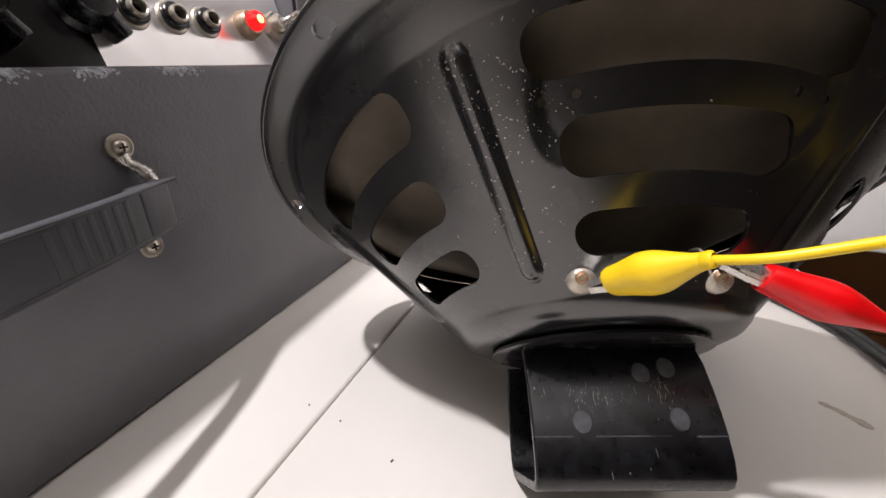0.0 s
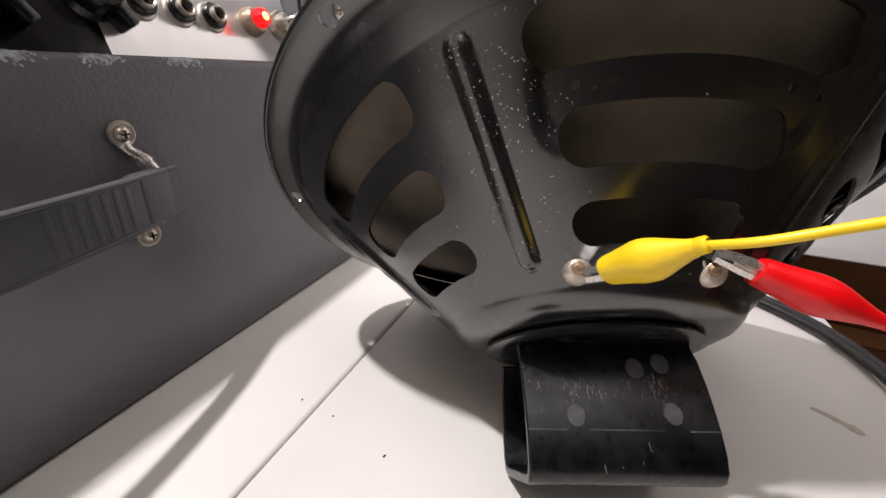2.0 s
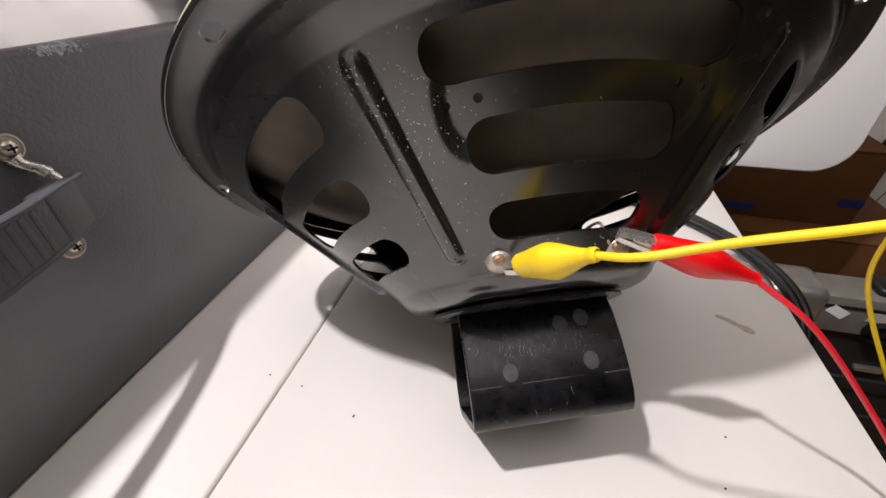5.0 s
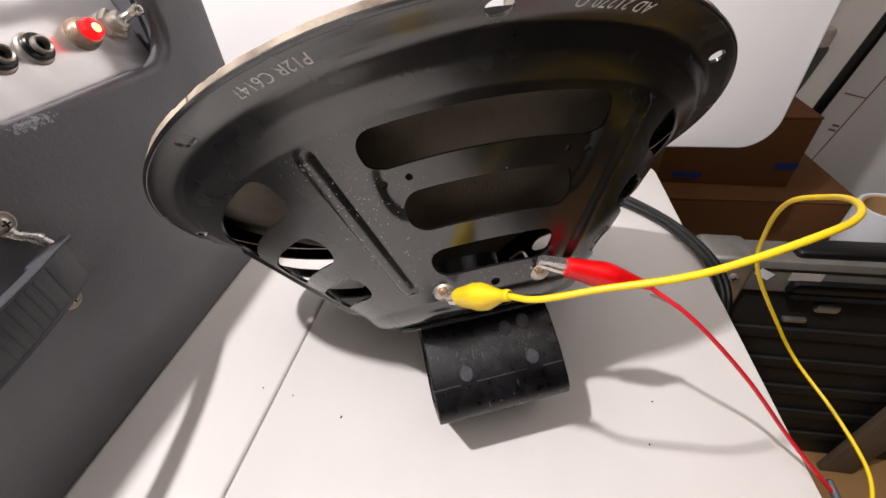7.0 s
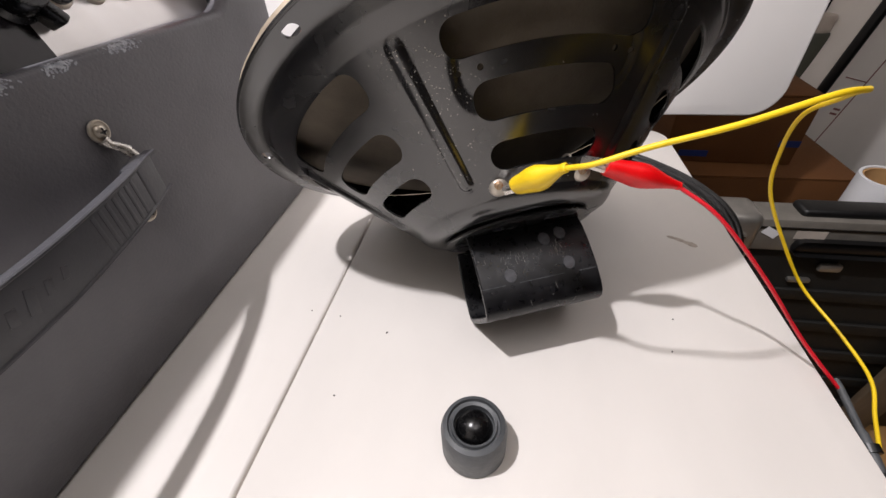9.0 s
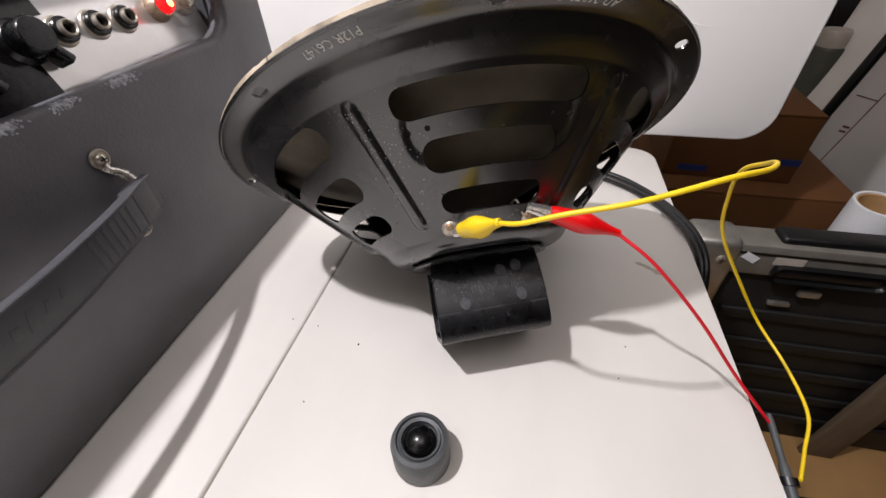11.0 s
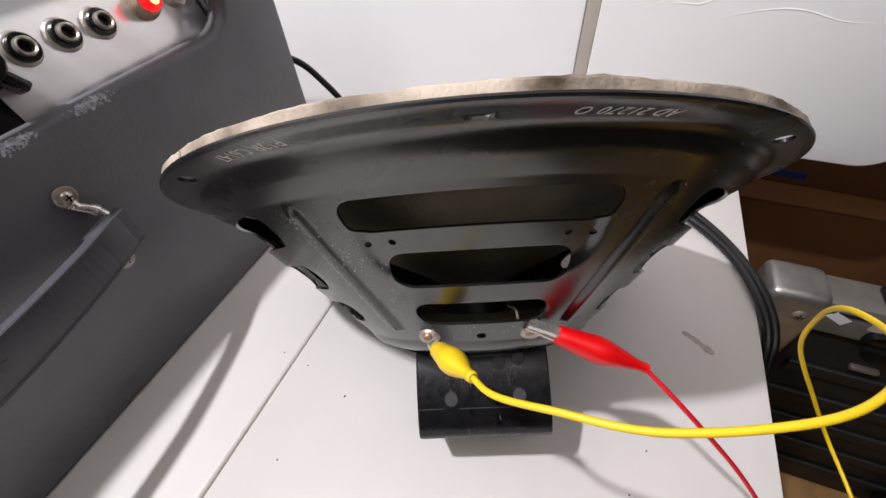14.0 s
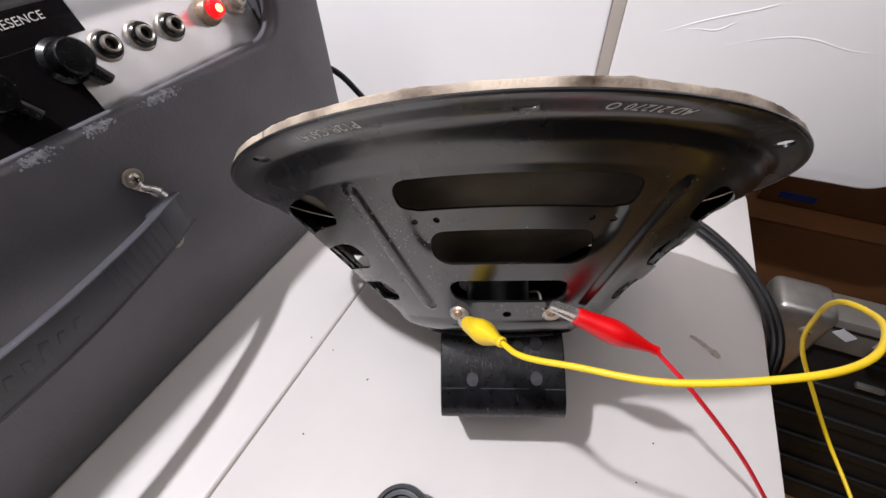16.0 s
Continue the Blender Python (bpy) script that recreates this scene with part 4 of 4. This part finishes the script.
disc_screw(corner, Matrix.Translation((-0.345, -0.0622, 0.385)) @ pose(0, 0, 0, 90), 0.006)
part("latch", rbox(-0.24, -0.215, -0.060, -0.052, 0.335, 0.346, 0.003), M_ALU, case)
part("latch", rbox(-0.262, -0.236, -0.056, -0.049, 0.312, 0.318, 0.002), M_ALU, case)
part("label", rbox(-0.009, 0.009, -0.0003, 0.0003, -0.005, 0.005, 0, m=pose(-0.314, -0.0588, 0.390, 0, 28, 0)), M_PAPER, case, "torn white label")
part("label", rbox(-0.288, -0.256, -0.0592, -0.0585, 0.383, 0.394, 0), M_STRIP, case, "faded tan label")
tagged(part("timber_strip", rbox(0.556, 0.604, 0.392, 0.403, -0.4655, -0.09, 0.002), M_TIMBER), "pale upright strip leaning at the case", "strip")
tagged(part("floor_cable", tube(spline([(0.30, 0.33, -0.461), (0.42, 0.30, -0.461), (0.55, 0.315, -0.461), (0.75, 0.31, -0.461)], 8), 0.005, 10), M_BLACKRUBBER), "black cable lying on the cardboard box", "cable", "black cables")

# roll of paper standing behind the case
roll = thing("paper_roll", pose(0.573, 0.600, -0.4655, 2, -2, 0), "white paper roll standing upright with a tan core", "paper roll")
part("paper", lathe([(0.0290, 0.0), (0.0330, 0.0), (0.0335, 0.002), (0.0335, 0.372), (0.0329, 0.375), (0.0290, 0.375)], 48, closed=True), M_PAPER, roll)
part("core", lathe([(0.0258, 0.001), (0.0288, 0.001), (0.0288, 0.373), (0.0258, 0.373)], 48, closed=True), M_CORE, roll, "tan cardboard core")
part("floor_of_core", lathe([(0, 0.30), (0.0256, 0.30)], 32), M_CORE, roll)

# cardboard boxes behind, the shade of table and board put into their colour
b1 = thing("cardboard_box", pose(0.46, 0.93, -0.74), "brown cardboard box stacked low behind the table", "cardboard box", "stacked boxes")
part("carton", rbox(-0.17, 0.17, -0.23, 0.0, 0.0, 0.578, 0.003), M_CARDSHADE, b1)
part("flap", rbox(-0.17, 0.17, -0.23, 0.0, 0.5784, 0.5816, 0.001), M_CARDSHADE, b1)
b2 = thing("cardboard_box", pose(0.445, 0.95, -0.158, 0, 0, -2), "brown cardboard box with blue tape on its side", "cardboard box", "stacked boxes")
part("carton", rbox(-0.125, 0.095, -0.20, -0.02, 0.0, 0.124, 0.003), M_CARDSHADE, b2)
part("flap", rbox(-0.125, 0.095, -0.20, -0.02, 0.1243, 0.128, 0.001), M_CARDSHADE, b2)
part("blue_tape", rbox(-0.100, -0.050, -0.2012, -0.2004, 0.012, 0.024, 0), M_BLUE, b2, "strip of blue tape")
part("blue_tape", rbox(0.060, 0.094, -0.2012, -0.2004, 0.036, 0.048, 0), M_BLUE, b2, "strip of blue tape")

# pale cartons and a dark bag farther off
c1 = thing("white_carton", pose(0.523, 0.967, -0.618, 0, 14, 0), "tall white carton leaning, with dull red printed lines", "carton", "white cartons")
part("carton", rbox(0.0, 0.50, 0.0, 0.14, 0.0, 1.15, 0.003), M_WHITECARD, c1)
for x in (0.078, 0.290):
    part("printed_line", rbox(x, x + 0.002, -0.0012, -0.0003, 0.3, 1.1, 0), M_MAROON, c1)
part("printed_line", rbox(0.034, 0.0775, -0.0012, -0.0003, 0.577, 0.579, 0), M_MAROON, c1)
for z in (0.505, 0.515):
    part("printed_line", rbox(0.060, 0.074, -0.0012, -0.0003, z, z + 0.004, 0), M_MAROON, c1)
part("smudge", plate(round_rect(0.168, 0.196, 0.548, 0.572, 0.0115, 6), 0.0003, 0.0012), M_DRAB, c1, "dark round smudge", Matrix(((1, 0, 0, 0), (0, 0, -1, 0), (0, 1, 0, 0), (0, 0, 0, 1))))
tagged(part("black_tube", tube([Vector((0.600, 0.950, -0.74)), Vector((0.6520, 0.950, -0.10)), Vector((0.700, 0.950, 0.14)), Vector((0.80, 0.950, 0.60))], 0.010, 16), M_BLACKRUBBER), "long black tube leaning against the cartons", "tube")
c2 = thing("white_carton", pose(0.95, 1.50, -0.74, 0, 6, 0), "white carton with dull red printed lines, farther off", "carton", "white cartons")
part("carton", rbox(-0.06, 0.50, 0.0, 0.30, 0.0, 0.95, 0.003), M_WHITECARD, c2)
for z in (0.62, 0.64, 0.66):
    part("printed_line", rbox(-0.055, 0.06, -0.0012, -0.0003, z, z + 0.005, 0), M_MAROON, c2)

c3 = thing("white_carton", pose(0.716, 1.13, -0.74, 0, 7, 0), "narrow pale carton with three dull red lines, behind the tube", "carton", "white cartons")
part("carton", rbox(-0.052, 0.0, 0.0, 0.10, 0.0, 0.86, 0.003), M_WHITECARD, c3)
for z in (0.748, 0.760, 0.772):
    part("printed_line", rbox(-0.0515, -0.001, -0.0012, -0.0003, z, z + 0.004, 0), M_MAROON, c3)
tin = thing("tin", pose(0.660, 1.07, -0.74), "tall dull green-grey cylinder with a tan top behind the board", "tin")
part("body", lathe([(0, 0), (0.030, 0), (0.032, 0.004), (0.032, 0.735), (0.029, 0.740), (0, 0.740)], 32), M_DRAB, tin)
part("lid", lathe([(0.0, 0.7402), (0.0255, 0.7402), (0.0260, 0.744), (0.0260, 0.768), (0.024, 0.772), (0, 0.772)], 32), M_STRIP, tin, "tan lid")


def lump(name, place, size, mat, label, category, seed):
    bm = bmesh.new()
    bmesh.ops.create_icosphere(bm, subdivisions=4, radius=1)
    for v in bm.verts:
        q = 0.22 * noise.noise(v.co * 1.6 + Vector((seed, 0, 0))) + 0.10 * noise.noise(v.co * 4.2 + Vector((0, seed, 0)))
        v.co *= 1 + q
        v.co.z = max(v.co.z, -0.86)
    bmesh.ops.transform(bm, matrix=Matrix.Translation((0, 0, 0.86 * size[2])) @ Matrix.Diagonal((*size, 1)), verts=bm.verts)
    return tagged(part(name, bm, mat, m=Matrix.Translation(place)), label, category)


lump("cloth_bag", (0.93, 0.825, -0.74), (0.16, 0.09, 0.317), M_CLOTH, "slumped dark brown cloth bag beside the boxes", "bag", 3.0)
lump("cloth_bag", (0.66, 1.32, -0.74), (0.15, 0.14, 0.47), M_CLOTH, "dark bag standing behind the cartons", "bag", 8.0)
lump("cloth_bag", (0.84, 1.36, -0.74), (0.16, 0.12, 0.52), M_CLOTH, "tall dark bag standing among the cartons", "bag", 5.0)
